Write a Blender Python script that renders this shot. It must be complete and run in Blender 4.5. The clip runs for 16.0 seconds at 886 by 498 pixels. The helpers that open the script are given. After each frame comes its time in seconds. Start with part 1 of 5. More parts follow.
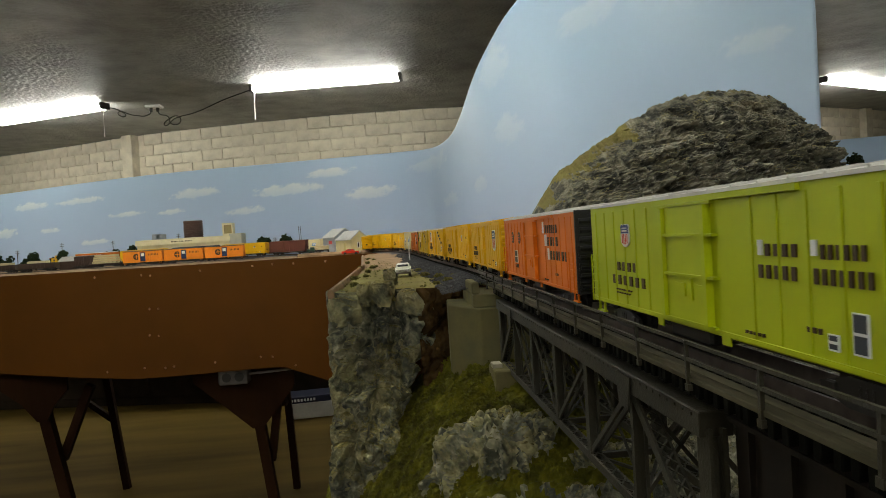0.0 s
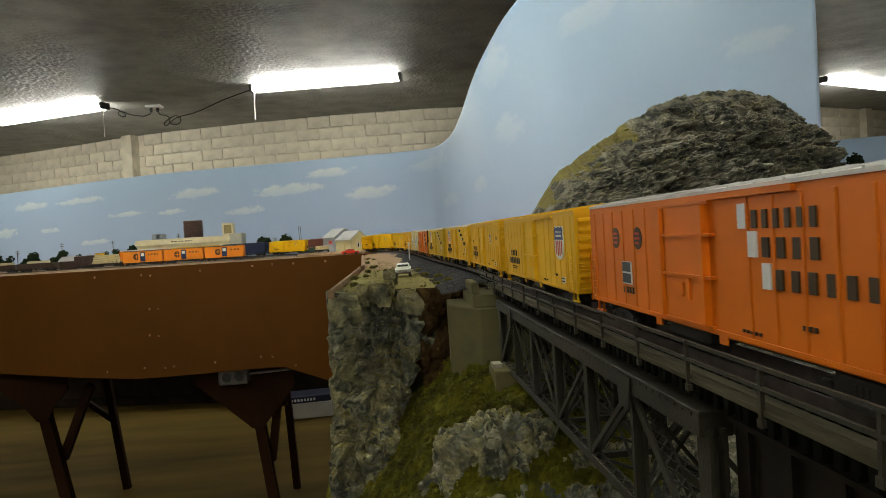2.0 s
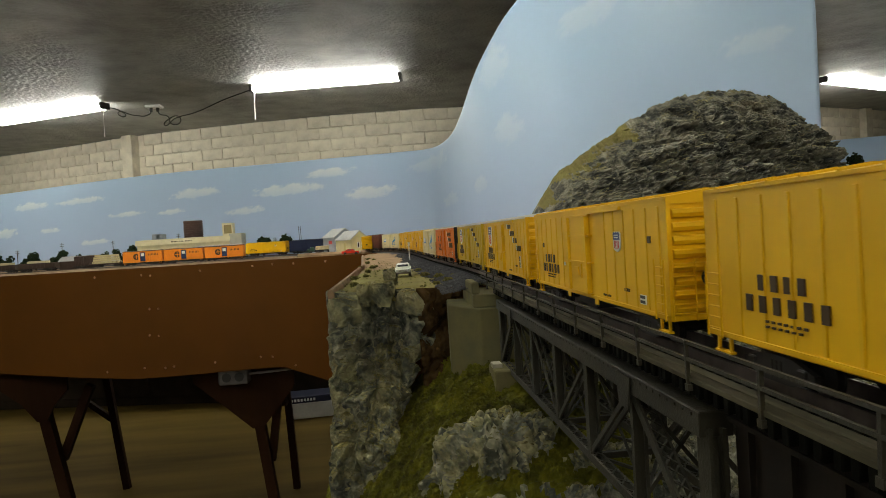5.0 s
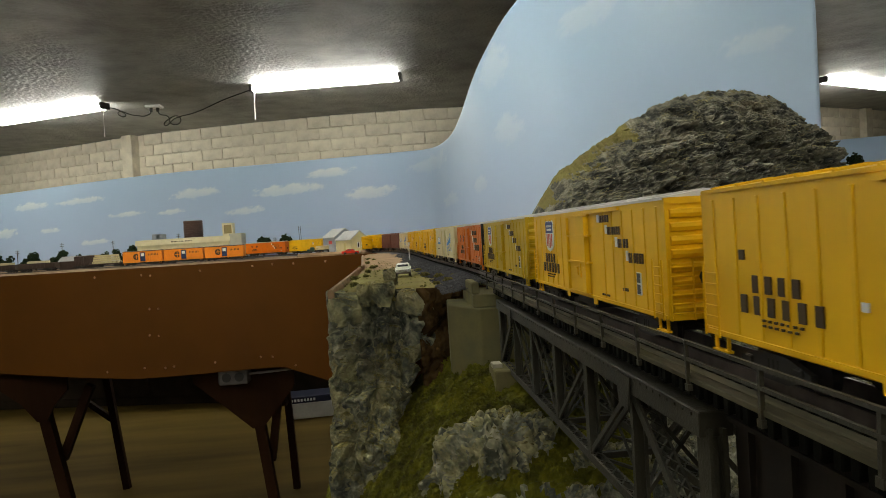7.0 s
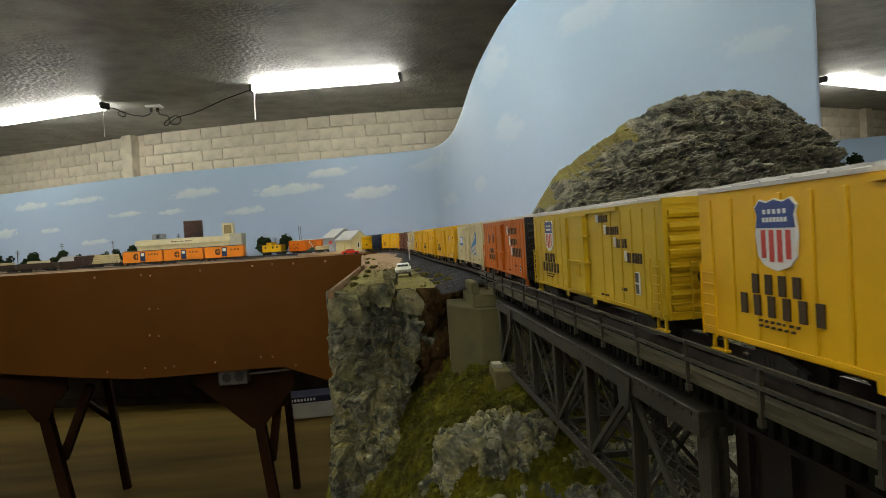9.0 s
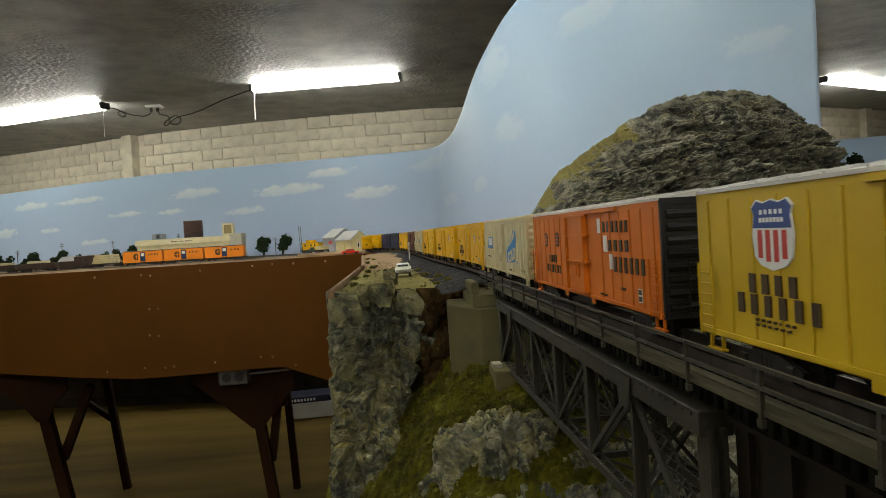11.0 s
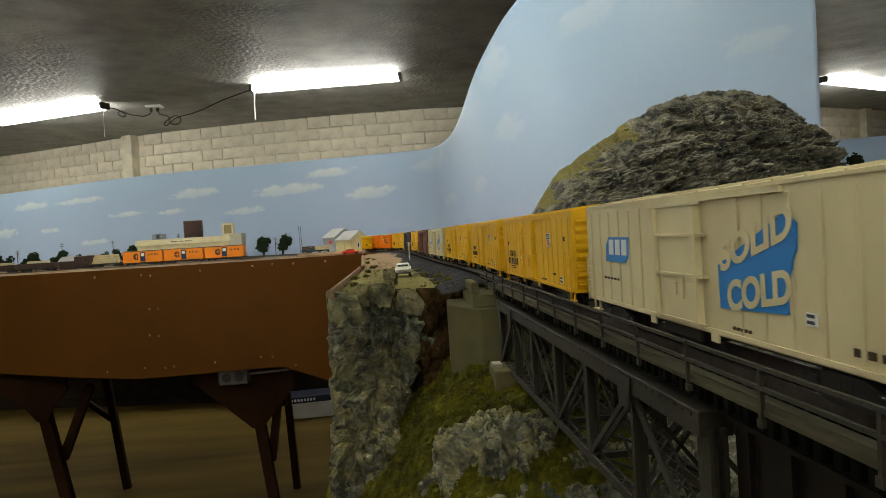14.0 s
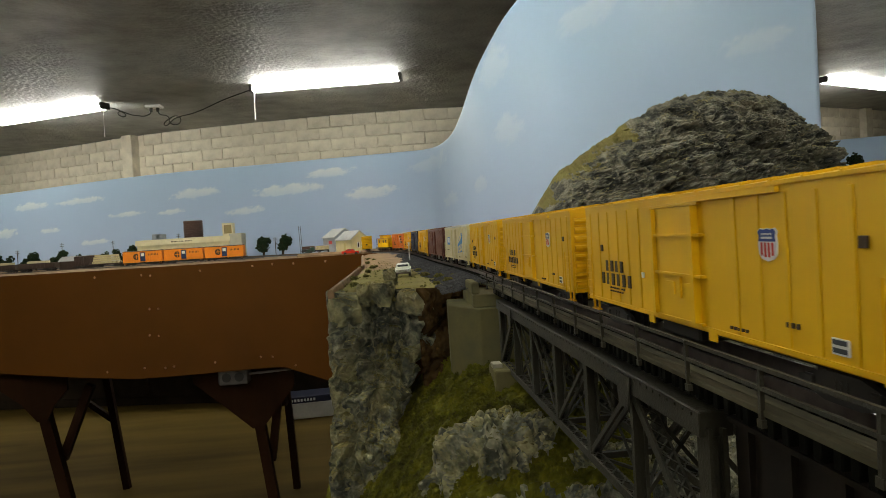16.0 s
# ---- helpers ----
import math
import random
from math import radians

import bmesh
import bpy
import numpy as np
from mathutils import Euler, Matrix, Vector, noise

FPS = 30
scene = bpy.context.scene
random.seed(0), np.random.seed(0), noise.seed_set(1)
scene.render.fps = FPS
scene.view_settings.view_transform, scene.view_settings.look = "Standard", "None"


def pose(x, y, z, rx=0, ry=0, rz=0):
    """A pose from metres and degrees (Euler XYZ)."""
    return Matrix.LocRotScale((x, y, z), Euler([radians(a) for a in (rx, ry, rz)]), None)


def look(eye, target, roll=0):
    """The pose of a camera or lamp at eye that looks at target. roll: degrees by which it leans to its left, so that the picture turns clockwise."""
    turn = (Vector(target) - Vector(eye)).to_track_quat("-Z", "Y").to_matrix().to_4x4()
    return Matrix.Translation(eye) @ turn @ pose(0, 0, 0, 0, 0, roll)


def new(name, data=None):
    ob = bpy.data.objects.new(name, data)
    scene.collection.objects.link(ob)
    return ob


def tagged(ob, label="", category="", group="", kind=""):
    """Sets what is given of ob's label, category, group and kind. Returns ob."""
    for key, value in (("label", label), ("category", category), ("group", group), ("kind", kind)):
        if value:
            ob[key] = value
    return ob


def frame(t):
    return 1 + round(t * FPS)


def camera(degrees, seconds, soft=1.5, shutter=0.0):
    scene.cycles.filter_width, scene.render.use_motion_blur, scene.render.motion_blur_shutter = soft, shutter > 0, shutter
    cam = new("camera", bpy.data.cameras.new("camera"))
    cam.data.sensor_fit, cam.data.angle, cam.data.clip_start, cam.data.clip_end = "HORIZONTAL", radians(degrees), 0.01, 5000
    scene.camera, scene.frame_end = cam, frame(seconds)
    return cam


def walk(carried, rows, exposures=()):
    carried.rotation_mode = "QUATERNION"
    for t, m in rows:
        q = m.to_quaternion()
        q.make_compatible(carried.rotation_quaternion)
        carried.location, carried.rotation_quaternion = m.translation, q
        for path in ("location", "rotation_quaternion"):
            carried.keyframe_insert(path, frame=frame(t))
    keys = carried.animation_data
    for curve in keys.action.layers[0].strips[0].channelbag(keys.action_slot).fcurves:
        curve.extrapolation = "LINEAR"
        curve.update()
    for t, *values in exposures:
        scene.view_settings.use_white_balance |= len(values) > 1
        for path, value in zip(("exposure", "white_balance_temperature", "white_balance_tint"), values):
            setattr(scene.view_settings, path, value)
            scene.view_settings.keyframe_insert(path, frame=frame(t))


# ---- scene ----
cam = camera(66.32, 16.0, soft=0.5, shutter=0.2)
EYE = (0.0, 0.0, 1.245)
CAM_ROW = look(EYE, (0.0850, 0.9964, 1.2223), -3.5)
walk(cam, [(0.0, CAM_ROW), (16.0, CAM_ROW)], exposures=[(0.0, 0.0), (16.0, 0.0)])

# ---------- light ----------
world = bpy.data.worlds.new("room_world")
world.use_nodes = True
world.node_tree.nodes["Background"].inputs[0].default_value = (0.05, 0.05, 0.055, 1)
world.node_tree.nodes["Background"].inputs[1].default_value = 0.2
scene.world = world
TUBE_GLOW = 60.0

# ---------- materials ----------
def mat(name, col, rough=0.6, metal=0.0, vary=0.15, scale=40.0, bump=0.0, bscale=None, spec=0.5, detail=6.0,
        col2=None, pieces=0.0, stretch=(1, 1, 1)):
    """A surface with colour variation at two scales and fine relief."""
    m = bpy.data.materials.new(name)
    m.use_nodes = True
    nt = m.node_tree
    N, L = nt.nodes, nt.links
    b = N["Principled BSDF"]
    b.inputs["Roughness"].default_value = rough
    b.inputs["Metallic"].default_value = metal
    b.inputs["Specular IOR Level"].default_value = spec if rough < 0.84 else min(spec, 0.08)
    tc = N.new("ShaderNodeTexCoord")
    mp = N.new("ShaderNodeMapping")
    mp.inputs["Scale"].default_value = stretch
    L.new(tc.outputs["Object"], mp.inputs[0])
    n1 = N.new("ShaderNodeTexNoise")
    n1.inputs["Scale"].default_value = scale
    n1.inputs["Detail"].default_value = detail
    n2 = N.new("ShaderNodeTexNoise")
    n2.inputs["Scale"].default_value = scale * 0.17
    n2.inputs["Detail"].default_value = 3
    L.new(mp.outputs[0], n1.inputs["Vector"])
    L.new(mp.outputs[0], n2.inputs["Vector"])
    mix = N.new("ShaderNodeMix")
    mix.data_type = "RGBA"
    c2 = col2 or tuple(c * (1 - vary * 2.2) for c in col)
    mix.inputs[6].default_value = (*[min(1, c * (1 + vary * 0.6)) for c in col], 1)
    mix.inputs[7].default_value = (*c2, 1)
    ad = N.new("ShaderNodeMath")
    ad.operation = "MULTIPLY_ADD"
    ad.inputs[1].default_value = 0.5
    L.new(n1.outputs[0], ad.inputs[0])
    hf = N.new("ShaderNodeMath")
    hf.operation = "MULTIPLY"
    hf.inputs[1].default_value = 0.5
    L.new(n2.outputs[0], hf.inputs[0])
    L.new(hf.outputs[0], ad.inputs[2])
    rp = N.new("ShaderNodeMapRange")
    rp.inputs[1].default_value, rp.inputs[2].default_value = 0.36, 0.66
    L.new(ad.outputs[0], rp.inputs[0])
    L.new(rp.outputs[0], mix.inputs[0])
    out = mix.outputs[2]
    if pieces:
        oi = N.new("ShaderNodeObjectInfo")
        hs = N.new("ShaderNodeHueSaturation")
        mr = N.new("ShaderNodeMapRange")
        mr.inputs[3].default_value, mr.inputs[4].default_value = 1 - pieces, 1 + pieces
        L.new(oi.outputs["Random"], mr.inputs[0])
        L.new(mr.outputs[0], hs.inputs["Value"])
        L.new(out, hs.inputs["Color"])
        out = hs.outputs[0]
    L.new(out, b.inputs["Base Color"])
    if bump:
        bp = N.new("ShaderNodeBump")
        bp.inputs["Strength"].default_value = 0.6
        bp.inputs["Distance"].default_value = bump
        n3 = N.new("ShaderNodeTexNoise")
        n3.inputs["Scale"].default_value = bscale or scale * 2
        n3.inputs["Detail"].default_value = 8
        L.new(mp.outputs[0], n3.inputs["Vector"])
        L.new(n3.outputs[0], bp.inputs["Height"])
        L.new(bp.outputs[0], b.inputs["Normal"])
    return m


def glow(name, col, strength):
    m = bpy.data.materials.new(name)
    m.use_nodes = True
    b = m.node_tree.nodes["Principled BSDF"]
    b.inputs["Base Color"].default_value = (0.9, 0.9, 0.9, 1)
    b.inputs["Emission Color"].default_value = (*col, 1)
    b.inputs["Emission Strength"].default_value = strength
    return m


def rock(name, dark, light, moss, moss_amount, strata=1.0, scale=16.0):
    """Painted plaster rock: grey strata, pale dry-brushed ridges, moss where it lies flat."""
    m = bpy.data.materials.new(name)
    m.use_nodes = True
    nt = m.node_tree
    N, L = nt.nodes, nt.links
    b = N["Principled BSDF"]
    b.inputs["Roughness"].default_value = 0.92
    b.inputs["Specular IOR Level"].default_value = 0.06
    geo = N.new("ShaderNodeNewGeometry")
    mp = N.new("ShaderNodeMapping")
    mp.inputs["Scale"].default_value = (1, 1, strata)
    L.new(geo.outputs["Position"], mp.inputs[0])

    def tex(s, d=7.0, dist=0.0):
        n = N.new("ShaderNodeTexNoise")
        n.inputs["Scale"].default_value = s
        n.inputs["Detail"].default_value = d
        n.inputs["Distortion"].default_value = dist
        L.new(mp.outputs[0], n.inputs["Vector"])
        return n.outputs[0]

    def rng(x, a, c):
        r = N.new("ShaderNodeMapRange")
        r.inputs[1].default_value, r.inputs[2].default_value = a, c
        L.new(x, r.inputs[0])
        return r.outputs[0]

    def blend(f, a, c):
        k = N.new("ShaderNodeMix")
        k.data_type = "RGBA"
        for s, v in ((0, f), (6, a), (7, c)):
            if isinstance(v, tuple):
                k.inputs[s].default_value = (*v, 1)
            else:
                L.new(v, k.inputs[s])
        return k.outputs[2]

    base = blend(rng(tex(scale * 1.3, 8, 0.6), 0.4, 0.62), dark, light)
    tan = tuple((x + y) / 2 * k for x, y, k in zip(light, dark, (1.15, 1.0, 0.75)))
    base = blend(rng(tex(scale * 0.4, 4), 0.58, 0.9), base, tan)
    ridge = rng(geo.outputs["Pointiness"], 0.52, 0.62)
    base = blend(ridge, base, tuple(min(1, c * 1.2) for c in light))
    sep = N.new("ShaderNodeSeparateXYZ")
    L.new(geo.outputs["Normal"], sep.inputs[0])
    up = N.new("ShaderNodeMath")
    up.operation = "MULTIPLY_ADD"
    L.new(sep.outputs[2], up.inputs[0])
    up.inputs[1].default_value = 0.62
    L.new(tex(scale * 0.9, 5), up.inputs[2])
    mossf = rng(up.outputs[0], 1.02 - moss_amount, 1.16 - moss_amount)
    green = blend(rng(tex(scale * 14, 3), 0.4, 0.6), moss, tuple(c * 0.45 for c in moss))
    L.new(blend(mossf, base, green), b.inputs["Base Color"])
    bp = N.new("ShaderNodeBump")
    bp.inputs["Strength"].default_value = 0.9
    bp.inputs["Distance"].default_value = 0.005
    L.new(tex(scale * 7, 9, 0.3), bp.inputs["Height"])
    L.new(bp.outputs[0], b.inputs["Normal"])
    return m


def sky_paint(name):
    """Backdrop paint: blue, paler towards its foot, with dabbed clouds."""
    m = bpy.data.materials.new(name)
    m.use_nodes = True
    nt = m.node_tree
    N, L = nt.nodes, nt.links
    b = N["Principled BSDF"]
    b.inputs["Roughness"].default_value = 0.34
    geo = N.new("ShaderNodeNewGeometry")
    sep = N.new("ShaderNodeSeparateXYZ")
    L.new(geo.outputs["Position"], sep.inputs[0])
    ramp = N.new("ShaderNodeMapRange")
    ramp.inputs[1].default_value, ramp.inputs[2].default_value = 1.22, 1.75
    L.new(sep.outputs[2], ramp.inputs[0])
    mix = N.new("ShaderNodeMix")
    mix.data_type = "RGBA"
    mix.inputs[6].default_value = (0.455, 0.560, 0.745, 1)
    mix.inputs[7].default_value = (0.41, 0.570, 0.74, 1)
    n = N.new("ShaderNodeTexNoise")
    n.inputs["Scale"].default_value = 2.5
    n.inputs["Detail"].default_value = 4
    L.new(geo.outputs["Position"], n.inputs["Vector"])
    ad = N.new("ShaderNodeMath")
    ad.operation = "MULTIPLY_ADD"
    ad.inputs[1].default_value = 0.5
    L.new(n.outputs[0], ad.inputs[0])
    L.new(ramp.outputs[0], ad.inputs[2])
    sb = N.new("ShaderNodeMath")
    sb.operation = "SUBTRACT"
    sb.inputs[1].default_value = 0.25
    sb.use_clamp = True
    L.new(ad.outputs[0], sb.inputs[0])
    L.new(sb.outputs[0], mix.inputs[0])
    at = N.new("ShaderNodeAttribute")
    at.attribute_name = "cloud"
    dab = N.new("ShaderNodeMix")
    dab.data_type = "RGBA"
    dab.inputs[7].default_value = (0.76, 0.81, 0.83, 1)
    L.new(at.outputs["Fac"], dab.inputs[0])
    L.new(mix.outputs[2], dab.inputs[6])
    L.new(dab.outputs[2], b.inputs["Base Color"])
    return m


M_SKY = sky_paint("backdrop_sky_paint")
M_BLOCK = mat("painted_block", (0.60, 0.55, 0.43), 0.85, vary=0.14, scale=9, bump=0.013, bscale=34, pieces=0.05)
M_MORTAR = mat("mortar", (0.54, 0.50, 0.39), 0.95, vary=0.2, scale=20, bump=0.004)
M_WALL = mat("plain_wall_paint", (0.55, 0.53, 0.47), 0.9, vary=0.1, scale=3, bump=0.002)
M_CEIL = mat("ceiling_plaster", (0.38, 0.38, 0.355), 0.62, vary=0.2, scale=5.0, bump=0.026, bscale=30)
M_FLOOR = mat("dusty_floor", (0.092, 0.060, 0.011), 0.85, spec=0.08, vary=0.25, scale=3.0, bump=0.002, col2=(0.050, 0.031, 0.006), stretch=(0.35, 2.2, 1))
M_FASCIA = mat("brown_hardboard", (0.080, 0.0285, 0.0026), 0.6, spec=0.10, vary=0.1, scale=6, bump=0.0005, bscale=90)
M_LEG = mat("brown_stained_wood", (0.026, 0.010, 0.003), 0.7, spec=0.08, vary=0.25, scale=12, bump=0.001, stretch=(1, 1, 0.15))
# near-black that carries the shade below the layout in its colour
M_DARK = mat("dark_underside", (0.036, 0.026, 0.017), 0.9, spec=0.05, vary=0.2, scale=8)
M_SCREW = mat("screw_head", (0.30, 0.16, 0.09), 0.35, metal=0.6, vary=0.1)
M_TRIM = mat("plaster_edge", (0.26, 0.17, 0.10), 0.9, vary=0.25, scale=60, bump=0.002)
M_DIRT = mat("scenic_dirt", (0.26, 0.175, 0.10), 0.95, vary=0.14, scale=60, bump=0.0015, bscale=500)
M_GRASS = mat("scenic_turf", (0.165, 0.150, 0.045), 0.95, vary=0.3, scale=160, bump=0.002, bscale=700, col2=(0.150, 0.122, 0.048))
M_BALLAST = mat("grey_ballast", (0.07, 0.07, 0.072), 0.9, vary=0.4, scale=420, bump=0.0015, bscale=600, col2=(0.035, 0.035, 0.04))
M_BUSH = mat("foam_bush", (0.125, 0.115, 0.030), 0.95, vary=0.35, scale=300, bump=0.001)
M_TREE = mat("dark_tree_foam", (0.020, 0.034, 0.014), 0.95, vary=0.3, scale=120)
M_TRUNK = mat("twig_bark", (0.06, 0.04, 0.025), 0.9, vary=0.2, scale=200)
M_STEEL = mat("bridge_black", (0.0235, 0.0230, 0.0165), 0.62, spec=0.18, vary=0.3, scale=140, bump=0.0004, bscale=900, col2=(0.044, 0.039, 0.024))
M_WALKW = mat("walkway_wood", (0.072, 0.065, 0.038), 0.85, spec=0.1, vary=0.3, scale=120, stretch=(3, 0.3, 1), bump=0.0003)
M_TIE = mat("creosoted_tie", (0.012, 0.0125, 0.009), 0.9, spec=0.1, vary=0.3, scale=200, pieces=0.25)
M_RAIL = mat("rail_steel", (0.16, 0.13, 0.11), 0.4, metal=0.7, vary=0.2, scale=200)
M_CONC = mat("cast_concrete", (0.118, 0.103, 0.040), 0.9, vary=0.18, scale=50, bump=0.0006, bscale=300, col2=(0.085, 0.08, 0.045))
M_RUST = mat("rusty_earth", (0.078, 0.045, 0.015), 0.95, vary=0.35, scale=80, bump=0.002, bscale=300)
M_ROCK = rock("cliff_rock", (0.085, 0.088, 0.062), (0.300, 0.278, 0.150), (0.230, 0.200, 0.070), 0.04, 1.0, 42)
# dark wash on the cliff; also paints shade into cracks and the gorge's front
M_SLATE = rock("slate_wash_rock", (0.064, 0.068, 0.056), (0.250, 0.243, 0.165), (0.190, 0.170, 0.065), 0.02, 1.0, 48)
M_ROCK2 = rock("mountain_rock", (0.055, 0.057, 0.050), (0.255, 0.245, 0.185), (0.26, 0.23, 0.11), 0.04, 1.5, 30)
M_MOSS = mat("moss_slope", (0.105, 0.102, 0.006), 0.95, vary=0.35, scale=90, bump=0.005, bscale=420, col2=(0.026, 0.024, 0.005))
M_TUBE = glow("tube_glow", (1.0, 0.985, 0.89), TUBE_GLOW)
M_WHITE = mat("white_enamel", (0.75, 0.75, 0.72), 0.4, vary=0.04)
M_BLACK = mat("black_plastic", (0.020, 0.019, 0.017), 0.4, vary=0.1)
M_WHEEL = mat("wheel_steel", (0.045, 0.04, 0.038), 0.45, metal=0.6, vary=0.2, scale=300)

# ---------- mesh helpers ----------
def part(name, bm, material, parent=None, label="", smooth=False):
    me = bpy.data.meshes.new(name)
    bm.to_mesh(me)
    bm.free()
    for k in material if isinstance(material, (list, tuple)) else (material,):
        me.materials.append(k)
    if smooth:
        me.polygons.foreach_set("use_smooth", [True] * len(me.polygons))
    ob = new(name, me)
    if parent is not None:
        ob.parent = parent
    if label:
        ob["label"] = label
    return ob


def again(ob, parent, loc=(0, 0, 0), rot=(0, 0, 0), scl=(1, 1, 1)):
    """Another piece on the same mesh."""
    o = new(ob.name.split(".")[0], ob.data)
    o.parent = parent
    o.location, o.rotation_euler, o.scale = loc, rot, scl
    return o


def thing(name, m=None, label="", category="", group="", kind=""):
    e = new(name)
    e.empty_display_size = 0.02
    if m is not None:
        e.matrix_basis = m
    return tagged(e, label, category, group, kind)


def box(bm, c, s, rot=None, bev=0.0, mi=0):
    m = Matrix.Translation(c) @ (rot.to_4x4() if rot else Matrix()) @ Matrix.Diagonal((*s, 1))
    r = bmesh.ops.create_cube(bm, size=1.0, matrix=m)
    fs = {f for v in r["verts"] for f in v.link_faces}
    for f in fs:
        f.material_index = mi
    if bev:
        es = list({e for v in r["verts"] for e in v.link_edges})
        bmesh.ops.bevel(bm, geom=es, offset=bev, segments=1, affect="EDGES", material=mi)
    return bm


def bar(bm, a, b, w, h=None, mi=0, up=(0, 0, 1)):
    """A square bar from a to b."""
    a, b = Vector(a), Vector(b)
    d = b - a
    x = d.normalized()
    y = Vector(up).cross(x)
    if y.length < 1e-4:
        y = Vector((1, 0, 0)).cross(x)
    y.normalize()
    z = x.cross(y)
    rot = Matrix((x, y, z)).transposed()
    return box(bm, (a + b) / 2, (d.length, w, h or w), rot, mi=mi)


def rod(bm, a, b, r, r2=None, seg=8, mi=0):
    a, b = Vector(a), Vector(b)
    d = b - a
    m = Matrix.Translation((a + b) / 2) @ d.to_track_quat("Z", "Y").to_matrix().to_4x4()
    r_ = bmesh.ops.create_cone(bm, cap_ends=True, segments=seg, radius1=r, radius2=r if r2 is None else r2, depth=d.length, matrix=m)
    for f in {f for v in r_["verts"] for f in v.link_faces}:
        f.material_index = mi
    return bm


def B():
    return bmesh.new()


def poly(bm, pts, mi=0):
    f = bm.faces.new([bm.verts.new(p) for p in pts])
    f.material_index = mi
    return f


def prism(bm, pts, d, mi=0):
    """A flat outline pushed along d."""
    d = Vector(d)
    v1 = [bm.verts.new(p) for p in pts]
    v2 = [bm.verts.new(Vector(p) + d) for p in pts]
    fs = [bm.faces.new(v1[::-1]), bm.faces.new(v2)]
    n = len(pts)
    for i in range(n):
        fs.append(bm.faces.new((v1[i], v1[(i + 1) % n], v2[(i + 1) % n], v2[i])))
    for f in fs:
        f.material_index = mi
    bmesh.ops.recalc_face_normals(bm, faces=fs)
    return bm


def sheet(name, grid, material, parent=None, smooth=True, label=""):
    """A surface from rows of points."""
    rows, cols = len(grid), len(grid[0])
    vs = [tuple(p) for r in grid for p in r]
    fs = [(i * cols + j, i * cols + j + 1, (i + 1) * cols + j + 1, (i + 1) * cols + j) for i in range(rows - 1) for j in range(cols - 1)]
    me = bpy.data.meshes.new(name)
    me.from_pydata(vs, [], fs)
    me.materials.append(material)
    if smooth:
        me.polygons.foreach_set("use_smooth", [True] * len(fs))
    ob = new(name, me)
    if parent is not None:
        ob.parent = parent
    if label:
        ob["label"] = label
    return ob


def spline(pts, step):
    """A smooth line through the points, resampled evenly: places and lengths along it."""
    p = [np.array(q, float) for q in pts]
    p = [2 * p[0] - p[1]] + p + [2 * p[-1] - p[-2]]
    out = []
    for i in range(1, len(p) - 2):
        for k in range(40):
            t = k / 40
            a, b, c, d = p[i - 1], p[i], p[i + 1], p[i + 2]
            out.append(0.5 * (2 * b + (c - a) * t + (2 * a - 5 * b + 4 * c - d) * t * t + (3 * b - a - 3 * c + d) * t ** 3))
    out.append(p[-2])
    out = np.array(out)
    s = np.concatenate([[0], np.cumsum(np.linalg.norm(np.diff(out, axis=0), axis=1))])
    q = np.arange(0, s[-1], step)
    return np.stack([np.interp(q, s, out[:, k]) for k in range(out.shape[1])], 1)


def fbm(p, octaves=5, rough=0.5):
    return noise.fractal(Vector(p), rough, 2.0, octaves, noise_basis="PERLIN_ORIGINAL")


# ---------- the room ----------
CEIL = 2.57
bm = B()
box(bm, (0, 1, -0.05), (16, 18, 0.1))
tagged(part("floor", bm, M_FLOOR), "dusty brown worn floor", "floor", kind="structure")
bm = B()
box(bm, (0, 1, CEIL + 0.05), (16, 18, 0.1))
tagged(part("ceiling", bm, M_CEIL), "grey rough plaster ceiling", "ceiling", kind="structure")

WALL_LINE = spline([(-7.9, 10.2), (-4.88, 9.15), (-2.7, 8.02), (-1.64, 7.62), (-0.7, 7.36), (0.2, 7.2), (0.86, 7.16), (3.4, 7.4), (6.1, 8.47), (7.9, 9.3)], 0.02)


def wall_strip(name, line, z0, z1, thick, material):
    bm = B()
    pts = line[::12]
    nrm = np.gradient(pts, axis=0)
    nrm = np.stack([-nrm[:, 1], nrm[:, 0]], 1) / np.linalg.norm(nrm, axis=1)[:, None]
    back = pts + nrm * thick
    rings = [[bm.verts.new((q[0], q[1], z)) for q, z in ((a, z0), (a, z1), (b, z1), (b, z0))] for a, b in zip(pts, back)]
    for r1, r2 in zip(rings, rings[1:]):
        for i in range(4):
            bm.faces.new((r1[i], r2[i], r2[(i + 1) % 4], r1[(i + 1) % 4]))
    bm.faces.new(rings[0])
    bm.faces.new(rings[-1][::-1])
    bmesh.ops.recalc_face_normals(bm, faces=bm.faces)
    return part(name, bm, material)


wall_north = tagged(wall_strip("wall_north", WALL_LINE, 0, CEIL, 0.2, M_MORTAR), "painted cream block wall with mortar joints", "wall", kind="structure")
for nm, c, s in (("wall_east", (7.95, 1, CEIL / 2), (0.1, 18, CEIL)), ("wall_west", (-7.95, 1, CEIL / 2), (0.1, 18, CEIL)), ("wall_south", (0, -7.95, CEIL / 2), (16, 0.1, CEIL))):
    bm = B()
    box(bm, c, s)
    tagged(part(nm, bm, M_WALL), "plain cream painted wall", "wall", kind="structure")

